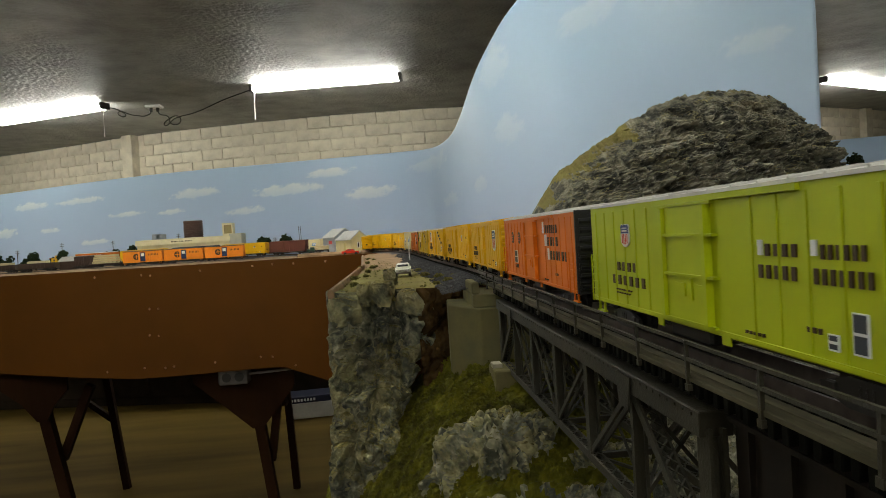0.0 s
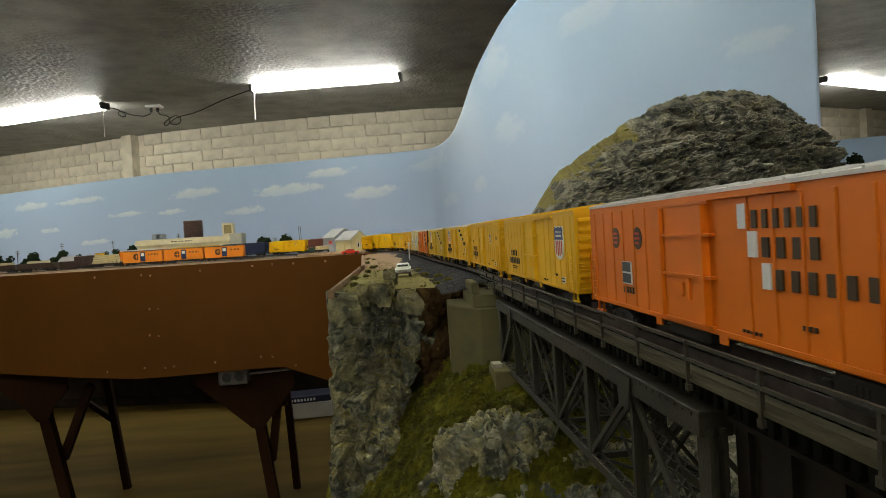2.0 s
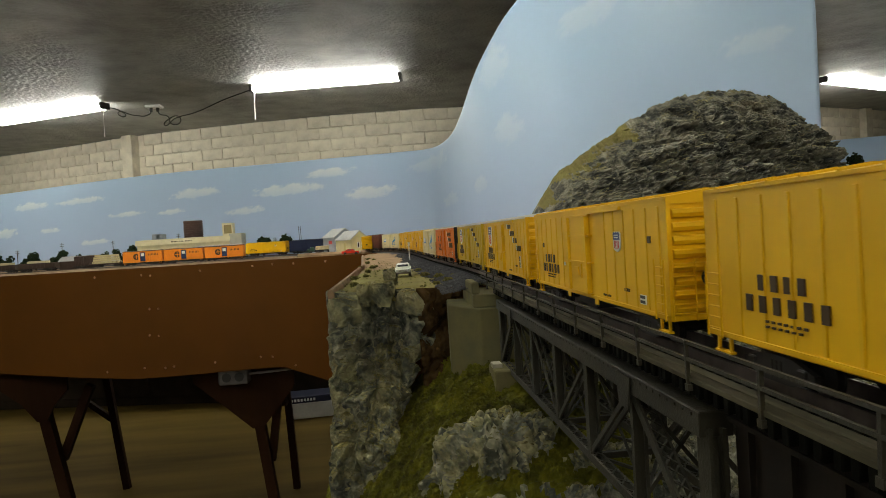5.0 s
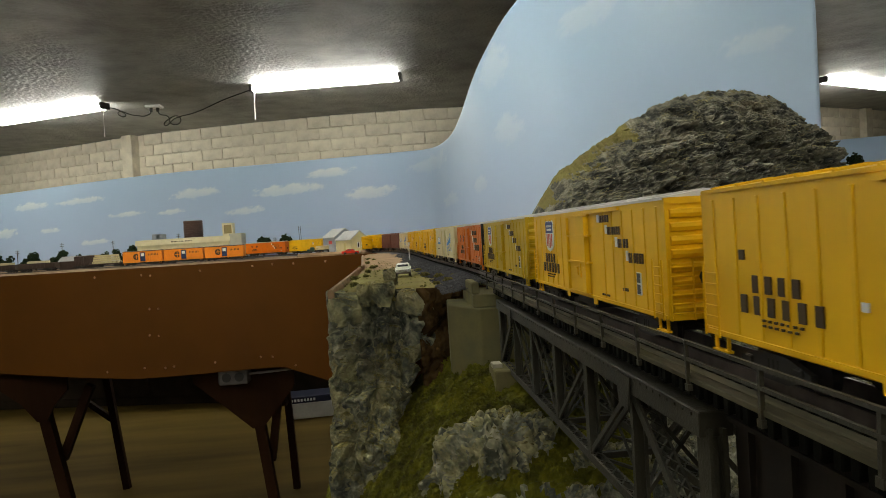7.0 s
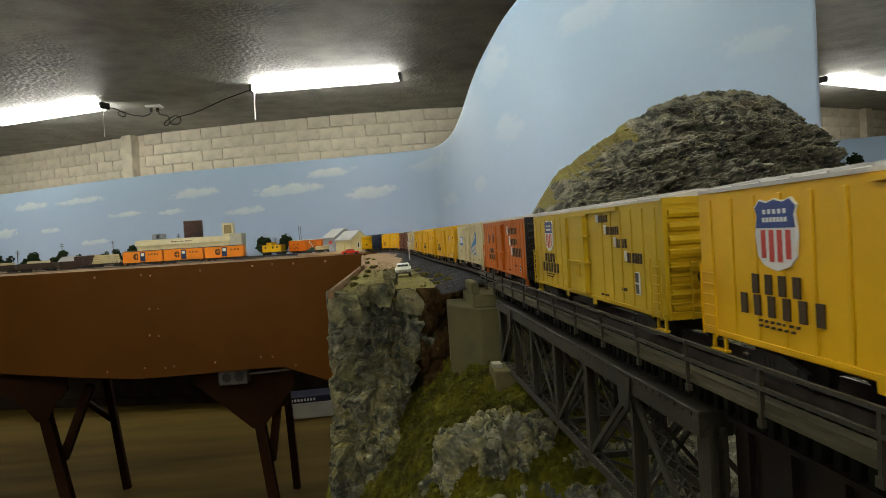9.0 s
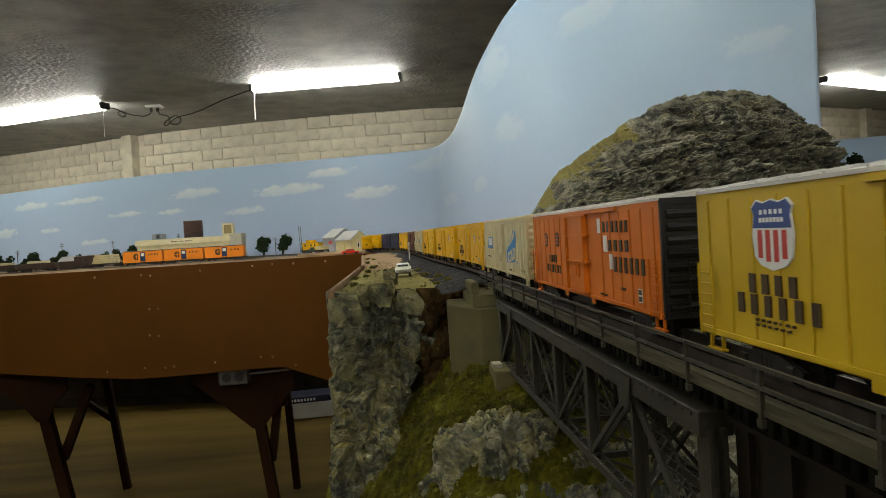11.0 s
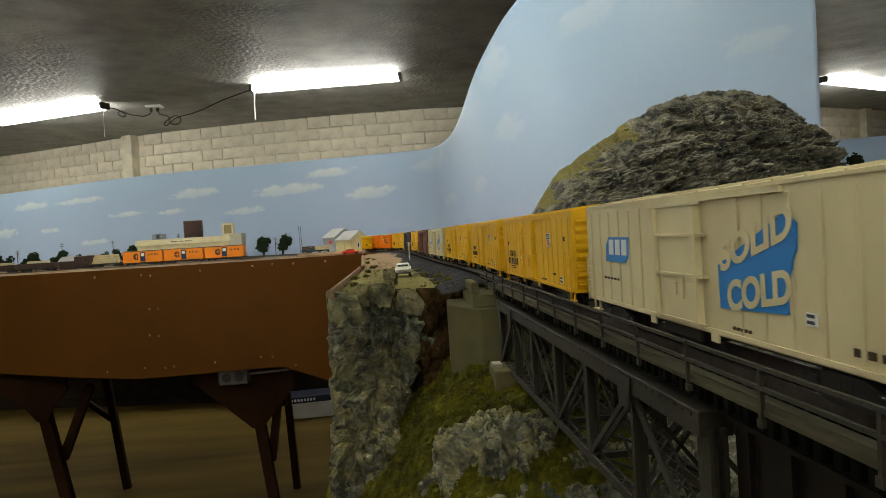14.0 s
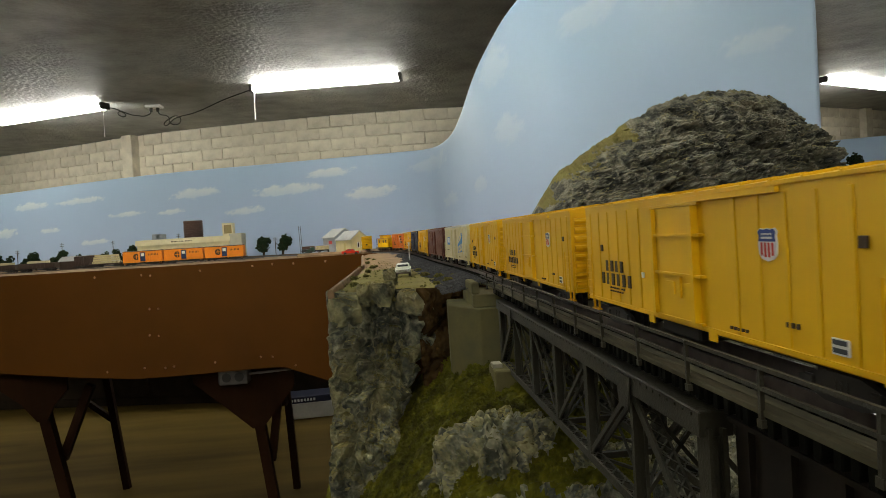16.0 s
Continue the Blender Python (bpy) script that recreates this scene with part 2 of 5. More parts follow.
# ---------- train line: centre of the track in plan, from beside the eye to behind the town ----------
SIDE = [(0.0948, -2.7), (0.0948, -2.0), (0.0948, -1.2), (0.0948, -0.6), (0.0948, 0.0), (0.0948, 0.35), (0.0955, 0.6), (0.0975, 0.78), (0.089, 0.99), (0.0785, 1.22), (0.0725, 1.446), (0.066, 1.67),
        (0.057, 1.86), (0.046, 2.0), (0.026, 2.11), (-0.006, 2.22), (-0.13, 2.47), (-0.297, 2.70), (-0.51, 2.86), (-0.80, 2.95), (-1.25, 3.04), (-2.2, 3.5)]
TRACK_Z = 1.20
_l = spline(SIDE, 0.005)
_d = np.gradient(_l, axis=0)
_d /= np.linalg.norm(_d, axis=1)[:, None]
_k = np.ones(31) / 31
_dp = np.pad(_d, ((15, 15), (0, 0)), "edge")
_d = np.stack([np.convolve(_dp[:, i], _k, "valid") for i in (0, 1)], 1)
LINE = _l + np.stack([_d[:, 1], -_d[:, 0]], 1) * 0.0175
_lp = np.pad(LINE, ((20, 20), (0, 0)), "edge")
LINE[20:-20] = np.stack([np.convolve(_lp[:, i], np.ones(41) / 41, "valid") for i in (0, 1)], 1)[20:-20]
LS = np.concatenate([[0], np.cumsum(np.linalg.norm(np.diff(LINE, axis=0), axis=1))]) - 2.7


def on_line(s):
    return Vector((np.interp(s, LS, LINE[:, 0]), np.interp(s, LS, LINE[:, 1]), TRACK_Z))


def car_pose(s, half=0.07):
    a, b = on_line(s - half), on_line(s + half)
    d = b - a
    return Matrix.Translation((a + b) / 2) @ Matrix.Rotation(math.atan2(d.y, d.x), 4, "Z")

# ---------- backdrop ----------
BACK = spline([(-3.4, 5.2, 1.66), (-2.39, 4.5, 1.660), (-1.337, 3.95, 1.672), (-0.52, 3.6, 1.664), (-0.2, 3.5, 1.665), (0.083, 3.4, 1.664), (0.2379, 3.2, 1.65), (0.291, 2.9, 1.646),
               (0.322, 2.7, 1.69), (0.3705, 2.5, 1.83), (0.437, 2.35, 1.948), (0.491, 2.25, 2.009), (0.58, 2.1, 2.08), (0.72, 1.9, 2.13), (0.90, 1.66, 2.13), (1.03, 1.5, 2.10)], 0.03)


CLOUDS = ((2.765, 1.542, 0.259, 0.070), (3.332, 1.517, 0.364, 0.066), (3.791, 1.472, 0.235, 0.075), (3.587, 1.588, 0.243, 0.053), (1.933, 1.564, 0.354, 0.038), (1.505, 1.558, 0.270, 0.055),
          (2.291, 1.463, 0.242, 0.030), (2.613, 1.454, 0.177, 0.029), (3.082, 1.428, 0.179, 0.046), (2.022, 1.316, 0.204, 0.034), (1.680, 1.405, 0.176, 0.036), (1.245, 1.405, 0.197, 0.075),
          (4.260, 1.571, 0.386, 0.084), (4.905, 1.412, 0.106, 0.071), (5.037, 1.811, 0.155, 0.159), (5.092, 1.582, 0.143, 0.117), (5.477, 1.870, 0.209, 0.100), (5.966, 1.665, 0.150, 0.067), (4.537, 1.383, 0.251, 0.060))


def cloud_at(s, z):
    """Strength of the dabbed cloud paint at a length along the board and a height."""
    best = 0.0
    for s0, z0, w, h in CLOUDS:
        u = (s - s0) / (w * 0.56)
        if abs(u) > 1.25:
            continue
        v = (z - z0 - 0.10 * h * u) / (h * 0.5)
        if abs(v) > 1.4:
            continue
        v *= 1.0 if v > 0 else 1.5
        lump = 0.40 * fbm((s * 14, z * 30, s0), 4) + 0.12 * fbm((s * 50, z * 110, s0), 3)
        k = (1.0 - math.sqrt(u * u + v * v) + 0.12 + lump) / 0.38
        k = max(0.0, min(1.0, k)) * (0.85 if s0 < 4.2 else 0.30)
        best = max(best, k * (0.75 + 0.25 * max(-1, min(1, v + lump))))
    return best


def backdrop(name, line, foot, thick, label, rows=8):
    t = np.gradient(line[:, :2], axis=0)
    t = np.stack([-t[:, 1], t[:, 0]], 1) / np.linalg.norm(t, axis=1)[:, None]
    s = np.concatenate([[0], np.cumsum(np.linalg.norm(np.diff(line[:, :2], axis=0), axis=1))])
    vs, fs, cl = [], [], []
    n = rows + 3
    for q, m, u in zip(line, t, s):
        for k in range(rows + 1):
            z = foot + (q[2] - foot) * k / rows
            vs.append((q[0], q[1], z))
            cl.append(cloud_at(u, z) if rows > 20 else 0.0)
        for z in (q[2], foot):
            vs.append((q[0] + m[0] * thick, q[1] + m[1] * thick, z))
            cl.append(0.0)
    for i in range(len(line) - 1):
        for k in range(n):
            k2 = (k + 1) % n
            fs.append((i * n + k, (i + 1) * n + k, (i + 1) * n + k2, i * n + k2))
    fs.append(tuple(range(n)))
    fs.append(tuple((len(line) - 1) * n + k for k in range(n))[::-1])
    me = bpy.data.meshes.new(name)
    me.from_pydata(vs, [], fs)
    me.attributes.new("cloud", "FLOAT", "POINT").data.foreach_set("value", cl)
    me.materials.append(M_SKY)
    for p in me.polygons:
        p.use_smooth = abs(p.normal.z) < 0.3 and len(p.vertices) == 4
    return tagged(new(name, me), label, "backdrop", kind="structure")


_bs = np.concatenate([[0], np.cumsum(np.linalg.norm(np.diff(BACK[:, :2], axis=0), axis=1))])
_fine = np.arange(0, _bs[-1], 0.008)
BACK = np.stack([np.interp(_fine, _bs, BACK[:, k]) for k in range(3)], 1)
back = backdrop("backdrop", BACK, 1.1, 0.006, "curved hardboard backdrop painted as blue sky with clouds", 110)

# ---------- benchwork ----------
FRONT = spline([(-2.9, 2.64), (-1.94, 2.40), (-1.19, 2.22), (-0.766, 2.18), (-0.414, 2.20), (-0.08, 2.22), (0.25, 2.26)], 0.03)
bench = thing("layout_bench", label="long brown railway layout bench with fascia board", category="bench")
LIP = 1.1955
grid = [[(x, y, 1.172) for x, y in FRONT], [(x, y, LIP - 0.001) for x, y in FRONT]]
bk = [(x - 0.05, y + 1.05 + 0.55 * max(0, min(1, (-x - 0.3) / 1.5)), 1.192) for x, y in FRONT]
grid += [[(a[0] + (b[0] - a[0]) * k / 8, a[1] + (b[1] - a[1]) * k / 8, 1.1925 + 0.002 * fbm((a[0] * 4, k, 3), 3)) for a, b in zip(FRONT, bk)] for k in range(1, 9)]
sheet("tabletop", grid, M_DIRT, bench, label="sandy scenic ground")
bm = B()
rings = []
for x, y in FRONT:
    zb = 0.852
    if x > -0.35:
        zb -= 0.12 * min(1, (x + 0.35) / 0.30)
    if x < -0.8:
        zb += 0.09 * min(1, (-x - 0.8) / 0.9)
    rings.append([bm.verts.new(p) for p in ((x, y - 0.006, zb), (x, y - 0.006, LIP), (x, y, LIP), (x, y, zb))])
for r1, r2 in zip(rings, rings[1:]):
    for i in range(4):
        bm.faces.new((r1[i], r2[i], r2[(i + 1) % 4], r1[(i + 1) % 4]))
bmesh.ops.recalc_face_normals(bm, faces=bm.faces)
part("fascia", bm, M_FASCIA, bench, "reddish-brown hardboard fascia with screws")


def front_y(x):
    return float(np.interp(x, FRONT[:, 0], FRONT[:, 1]))


bm = B()
bmesh.ops.create_uvsphere(bm, u_segments=8, v_segments=4, radius=0.0036)
screw = None
for x, z in ((-0.898, 1.175), (-0.757, 1.173), (-0.730, 1.170), (-0.581, 1.175), (-0.422, 1.179), (-0.361, 1.181), (-0.295, 1.179), (-0.194, 1.179), (-0.739, 1.066), (-0.713, 1.065), (-0.744, 0.985), (-0.717, 0.981), (-0.880, 0.880), (-0.766, 0.884), (-0.704, 0.880), (-0.678, 0.882), (-0.554, 0.884), (-0.414, 0.889), (-0.378, 0.886), (-0.308, 0.853)):
    if screw is None:
        screw = part("screw", bm, M_SCREW, bench)
        screw.location = (x, front_y(x) - 0.007, z)
    else:
        again(screw, bench, (x, front_y(x) - 0.007, z))
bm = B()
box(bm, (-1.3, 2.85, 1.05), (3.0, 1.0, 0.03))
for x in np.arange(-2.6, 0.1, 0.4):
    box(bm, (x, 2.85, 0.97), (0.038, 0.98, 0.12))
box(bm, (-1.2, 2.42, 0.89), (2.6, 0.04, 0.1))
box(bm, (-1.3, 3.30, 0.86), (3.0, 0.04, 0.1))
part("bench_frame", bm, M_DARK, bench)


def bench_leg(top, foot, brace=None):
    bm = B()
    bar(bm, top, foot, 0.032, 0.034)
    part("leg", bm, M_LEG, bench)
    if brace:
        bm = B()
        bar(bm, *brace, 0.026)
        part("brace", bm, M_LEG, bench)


def gusset(y, outline):
    bm = B()
    prism(bm, [(x, y, z) for x, z in outline], (0, 0.012, 0))
    part("gusset", bm, M_LEG, bench)


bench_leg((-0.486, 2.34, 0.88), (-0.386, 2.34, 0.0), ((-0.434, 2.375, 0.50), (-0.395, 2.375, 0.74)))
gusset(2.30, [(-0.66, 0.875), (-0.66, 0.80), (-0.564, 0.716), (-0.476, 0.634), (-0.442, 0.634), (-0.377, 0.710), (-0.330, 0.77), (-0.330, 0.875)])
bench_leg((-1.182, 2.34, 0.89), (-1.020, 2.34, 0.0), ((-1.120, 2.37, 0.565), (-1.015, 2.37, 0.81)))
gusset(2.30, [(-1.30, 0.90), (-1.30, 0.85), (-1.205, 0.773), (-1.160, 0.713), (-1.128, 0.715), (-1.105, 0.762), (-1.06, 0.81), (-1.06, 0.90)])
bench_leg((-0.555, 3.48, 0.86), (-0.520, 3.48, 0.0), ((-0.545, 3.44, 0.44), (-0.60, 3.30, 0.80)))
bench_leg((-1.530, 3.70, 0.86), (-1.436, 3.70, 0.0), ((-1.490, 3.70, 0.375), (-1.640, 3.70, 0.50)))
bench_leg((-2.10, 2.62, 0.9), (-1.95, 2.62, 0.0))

# ---------- peninsula ground and gorge ----------
def edge_x(y):
    return float(np.interp(y, [0.6, 0.75, 1.4, 2.1, 2.75], [-0.062, -0.060, -0.046, -0.070, -0.080]))


def line_x(y):
    k = (LS > -2.5) & (LS < 2.6)
    return float(np.interp(y, LINE[k, 1], LINE[k, 0]))


grid = []
for j in range(90):
    y = 0.722 + 1.728 * (j / 89) ** 1.4
    row = []
    x0 = edge_x(y)
    for i in range(90):
        u = i / 89
        x = x0 + 1.1 * u ** 1.6
        z = 1.1885 + 0.005 * max(0, min(1, (y - 1.5) / 0.6)) + 0.0022 * fbm((x * 18, y * 18, 1), 4) - 0.006 * math.exp(-((x - x0) / 0.012) ** 2)
        z -= 0.012 * max(0.0, 1 - j / 5) ** 1.5
        row.append((x, y, z))
    grid.append(row)
ground = sheet("ground", grid, M_GRASS)
ground.data.materials.append(M_DIRT)
for p in ground.data.polygons:
    q = p.center
    p.material_index = int(q.y + 0.25 * fbm((q.x * 14, q.y * 6, 5), 3) > 1.28)
tagged(ground, "turf and sandy earth scenic ground beside the track", "ground", kind="structure")

def step(x):
    return 1 / (1 + math.exp(-max(-40, min(40, x))))


def facet(p, f, seed):
    """Angular broken blocks: every cell leans its own way."""
    c = Vector(p) * f + Vector((seed, seed * 2.3, seed * 0.7))
    d, q = noise.voronoi(c)
    o = q[0]
    g = noise.cell_vector(o * 7.31 + Vector((0.5, 0.5, 0.5)))
    h = noise.cell(o * 5.17 + Vector((3.5, 1.5, 2.5)))
    return h + 1.1 * (c - o).dot(g) - 0.25 * math.exp(-((d[1] - d[0]) / 0.05) ** 2)


def broken(p, big=1.0, tall=0.7):
    """Depth of the swells, fractures and chips of a rock face at a place."""
    w = Vector(p) + noise.noise_vector(Vector(p) * 45) * 0.004
    q = Vector((w.x, w.y, w.z * tall))
    swell = 0.019 * fbm(q * 22, 3) - 0.0120 * abs(fbm(q * 34 + Vector((3, 1, 7)), 3)) - 0.0075 * max(0.0, 0.22 - abs(fbm(q * 55 + Vector((8, 2, 5)), 2))) / 0.22
    return big * (swell + 0.0065 * facet(q, 26, 1)) + 0.0013 * facet(w, 62, 9) + 0.0006 * facet(w, 150, 13) + 0.0017 * fbm(w * 120, 5) - 0.001 * big


def valley(x, y):
    """Height of the mossy gorge floor, which falls towards the eye and towards the cut."""
    a = float(np.interp(y, [0.25, 0.30, 0.36, 0.40, 0.45, 0.50, 0.60, 0.66, 0.72, 0.76], [0.97, 1.02, 1.068, 1.090, 1.108, 1.120, 1.132, 1.150, 1.172, 1.186]))
    b = 1.132 + (x - 0.078) * 0.95
    k = 0.010
    h = -k * math.log(math.exp(-(a - 1) / k) + math.exp(-(b - 1) / k)) + 1
    return h + 0.006 * fbm((x * 28, y * 28, 4), 4) + 0.0018 * fbm((x * 190, y * 190, 8), 3)


grid = []
for j in range(200):
    y = 0.25 + 0.51 * j / 199
    row = []
    for i in range(260):
        x = -0.075 + 0.62 * (i / 259) ** 1.5
        wild = step((x - 0.155 - 0.03 * fbm((x * 9, y * 20, 6), 2)) / 0.01) + step((0.395 - y) / 0.006)
        z = valley(x, y)
        row.append((x, y, z + min(1, wild) * (0.008 * facet((x, y, z), 26, 4) + 0.003 * facet((x, y, z), 70, 2))))
    grid.append(row)
gorge = sheet("gorge_floor", grid, M_MOSS, smooth=False)
gorge.data.materials.append(M_SLATE)
# the front gap takes the darker rock, its shade put into the colour
for p in gorge.data.polygons:
    q = p.center
    p.material_index = int(q.x > 0.155 + 0.03 * fbm((q.x * 9, q.y * 20, 6), 2) or q.y < 0.392 + 0.02 * fbm((q.x * 60, q.y * 60, 2), 3))
tagged(gorge, "mossy gorge floor with broken grey rock", "ground", kind="structure")

# the rock pier at the corner of the peninsula
def cut_x(z):
    """The rock's edge on the aisle side, shaped to look upright from the camera."""
    return float(np.interp(z, [0.95, 1.05, 1.19], [-0.0555, -0.0610, -0.0680]))


grid = []
NU, NV = 300, 320
for j in range(NV):
    z = 1.1885 - 0.215 * j / (NV - 1)
    xr = float(np.interp(z, [0.95, 1.046, 1.09, 1.105, 1.118, 1.128, 1.145, 1.169, 1.19], [-0.028, 0.002, 0.019, 0.022, 0.034, 0.052, 0.053, 0.050, 0.046]))
    yf = float(np.interp(z, [0.95, 1.05, 1.09, 1.106, 1.114, 1.13, 1.16, 1.19], [0.49, 0.590, 0.634, 0.652, 0.672, 0.686, 0.708, 0.730]))
    cx, hw = (xr + cut_x(z)) / 2, (xr - cut_x(z)) / 2
    row = []
    for i in range(NU):
        a = -1.75 + 3.45 * i / (NU - 1)
        sa, ca = math.sin(a), math.cos(a)
        x = cx + hw * math.copysign(abs(sa) ** 0.75, sa)
        y = yf + 0.042 * (1 - math.copysign(abs(ca) ** 0.8, ca))
        q = Vector((x, y, z))
        d = broken(q, 1.0, 0.5) * min(1.0, 0.25 + j / 18) * (1.0 if a > -0.7 else max(0.25, 1.0 + (a + 0.7) * 1.2))
        q += Vector((sa * 0.7, -ca - 0.15, 0.25)).normalized() * d
        row.append((max(q.x, cut_x(z) - 0.001 + 0.0012 * fbm((y * 120, z * 120, 1), 3)), q.y, min(q.z, 1.1885)))
    grid.append(row)
grid.insert(0, [(p[0] * 0.9, p[1] + 0.012, p[2] - 0.001) for p in grid[0]])
grid.insert(0, [(p[0] * 0.8, p[1] + 0.05, p[2] - 0.004) for p in grid[0]])
cliff = sheet("cliff", grid, M_ROCK, smooth=False)
cliff.data.materials.append(M_TRIM)
cliff.data.materials.append(M_SLATE)
for p in cliff.data.polygons:
    q = p.center
    dark = q.z + 0.030 * fbm((q.x * 26, q.y * 10, q.z * 26), 4) - 0.10 * max(0.0, q.x - 0.035) > 1.124 or fbm((q.x * 34, q.y * 20, q.z * 34), 4) > 0.34
    p.material_index = 1 if q.x < cut_x(q.z) + 0.0015 and p.normal.x < -0.8 else 2 if dark else 0
tagged(cliff, "grey plaster rock cliff with moss and dry-brushed ridges", "cliff", kind="structure")


def outcrop(c, r, seed, tall=0.45):
    """A blocky outcrop of cracked plaster rock."""
    bm = B()
    bmesh.ops.create_icosphere(bm, subdivisions=6, radius=1.0)
    for v in bm.verts:
        n = v.co.normalized()
        k = (abs(n.x) ** 2.6 + abs(n.y) ** 2.6 + abs(n.z) ** 2.6) ** (-1 / 2.6)
        q = Vector((n.x * r[0], n.y * r[1], n.z * r[2])) * k
        v.co = q + n * (broken(q + Vector(c) + Vector((seed, 0, 0)), 0.62, tall) - 0.0040 * max(0.0, 0.16 - abs(fbm(Vector((q.x * 60 + seed, q.y * 60, q.z * 18)), 2))) / 0.16)
    # darker rock along the crack lines paints shade into them
    for f in bm.faces:
        q = f.calc_center_median()
        f.material_index = int(abs(fbm(Vector((q.x * 60 + seed, q.y * 60, q.z * 18)), 2)) < 0.10 or fbm(q * 45 + Vector((seed, 2, 9)), 4) > 0.22)
    o = part("rock_outcrop", bm, (M_ROCK, M_SLATE))
    o.location = c
    tagged(o, "cracked grey plaster outcrop rising from the mossy slope", "rock", kind="structure")


for q in (((0.066, 0.450, 1.082), (0.047, 0.043, 0.040), 1), ((0.134, 0.445, 1.074), (0.036, 0.042, 0.036), 2), ((0.030, 0.365, 1.038), (0.050, 0.030, 0.026), 3), ((0.215, 0.470, 1.072), (0.050, 0.045, 0.036), 4)):
    outcrop(*q)

# moss foam on the slope
vs, fs = [], []
OCT = [(1, 0, 0), (0, 1, 0), (-1, 0, 0), (0, -1, 0), (0, 0, 1), (0, 0, -1)]
OCT_F = [(0, 1, 4), (1, 2, 4), (2, 3, 4), (3, 0, 4), (1, 0, 5), (2, 1, 5), (3, 2, 5), (0, 3, 5)]
for _ in range(26000):
    y = random.uniform(0.40, 0.70)
    x = random.uniform(-0.07, 0.16)
    if fbm((x * 40, y * 40, 9), 3) < -0.25:
        continue
    z = valley(x, y)
    r = random.uniform(0.0005, 0.0016) * (1.0 if random.random() < 0.93 else 1.7)
    e = Euler((random.random() * 6, random.random() * 6, 0)).to_matrix()
    k = len(vs)
    vs += [tuple(Vector((x, y, z + r * 0.4)) + e @ Vector(q) * r * random.uniform(0.7, 1.3)) for q in OCT]
    fs += [tuple(k + i for i in f) for f in OCT_F]
me = bpy.data.meshes.new("moss_foam")
me.from_pydata(vs, [], fs)
me.materials.append(M_MOSS)
tagged(new("moss_foam", me), "olive ground-foam moss on the gorge slope", "moss", kind="stuff")

# rough edge along the side of the peninsula
bm = B()
pts = [(edge_x(y), y) for y in np.linspace(0.735, 2.25, 60)]
rings = [[bm.verts.new((x + dx + 0.001 * fbm((y * 40, dz * 50, 2), 2), y, 1.19 + dz)) for dx, dz in ((-0.004, -0.012), (-0.005, -0.002), (-0.003, 0.0015), (0.0005, 0.0015), (0.002, -0.003), (0.002, -0.012))] for x, y in pts]
for r1, r2 in zip(rings, rings[1:]):
    for i in range(6):
        bm.faces.new((r1[i], r2[i], r2[(i + 1) % 6], r1[(i + 1) % 6]))
bm.faces.new(rings[0])
bmesh.ops.recalc_face_normals(bm, faces=bm.faces)
tagged(part("trim", bm, M_TRIM), "rough tan plaster edge of the scenery", "trim", kind="structure")

grid = []
for j in range(110):
    row = []
    for i in range(110):
        x = 0.030 + 0.075 * i / 109
        z = 1.1885 - 0.095 * j / 109
        y = 0.710 - 0.050 * j / 109 + 0.02 * max(0.0, 0.5 - i / 109)
        row.append((x, y - broken((x, y, z), 0.8) * min(1.0, 0.2 + j / 20), z))
    grid.append(row)
tagged(sheet("earth_bank", grid, M_RUST), "rusty brown bare earth bank beside the abutment", "earth", kind="structure")

# boxed-in bases that carry the peninsula, the gorge and the approach behind the eye
for nm, c0, s0 in (("peninsula_base", (0.50, 2.06, 0.585), (1.10, 2.60, 1.17)), ("gorge_base", (0.24, 0.50, 0.48), (0.60, 0.50, 0.96)), ("approach_base", (0.36, -1.62, 0.5945), (0.70, 2.40, 1.189))):
    bm = B()
    box(bm, c0, s0, bev=0.004)
    tagged(part(nm, bm, M_FASCIA), "boxed brown hardboard base of the layout", "bench", kind="structure")

# ---------- mountain ----------
RX = [0.20, 0.262, 0.304, 0.345, 0.4035, 0.4836, 0.54, 0.6125, 0.6916, 0.7386, 0.7922, 0.85]
RZ = [1.19, 1.271, 1.339, 1.365, 1.404, 1.447, 1.452, 1.460, 1.443, 1.374, 1.322, 1.19]
grid = []
for j in range(210):
    v = j / 150
    row = []
    for i in range(280):
        x = 0.20 + 0.65 * i / 279
        top = float(np.interp(x, RX, RZ)) + 0.007 * fbm((x * 30, 1, 2), 4)
        k = v if v <= 1 else max(0, 2 - v) ** 0.5
        z = 1.18 + (top - 1.18) * k
        y = 0.90 + 0.2 * v ** 2.2 if v <= 1 else 1.1 + 0.2 * (v - 1)
        bend = 0.10 * ((x - 0.52) / 0.3) ** 2
        q = (x + 0.012 * fbm((x * 20, z * 20, 7), 3), y * 0.4, z * 1.9 + 0.02 * fbm((x * 11, z * 11, 2), 3))
        strata = 0.009 * fbm((x * 24, y * 6, z * 46), 5) + 0.016 * abs(fbm((x * 12, 3, z * 14), 3)) + 0.015 * facet(q, 20, 3) + 0.008 * facet(q, 52, 6) + 0.0030 * facet(q, 130, 2)
        edge = math.sin(min(1, v) * math.pi) * 0.9 + 0.1
        row.append((x, y + bend - strata * edge * (1 if v <= 1 else 0.3), z + strata * 0.15 * edge))
    grid.append(row)
mountain = sheet("mountain", grid, M_ROCK2, smooth=False)
mountain.data.materials.append(M_GRASS)
for p in mountain.data.polygons:
    q = p.center
    crest = float(np.interp(q.x, RX, RZ)) - q.z + 0.03 * fbm((q.x * 40, 4, q.z * 40), 3)
    p.material_index = int(0.27 < q.x < 0.415 and crest < 0.016)
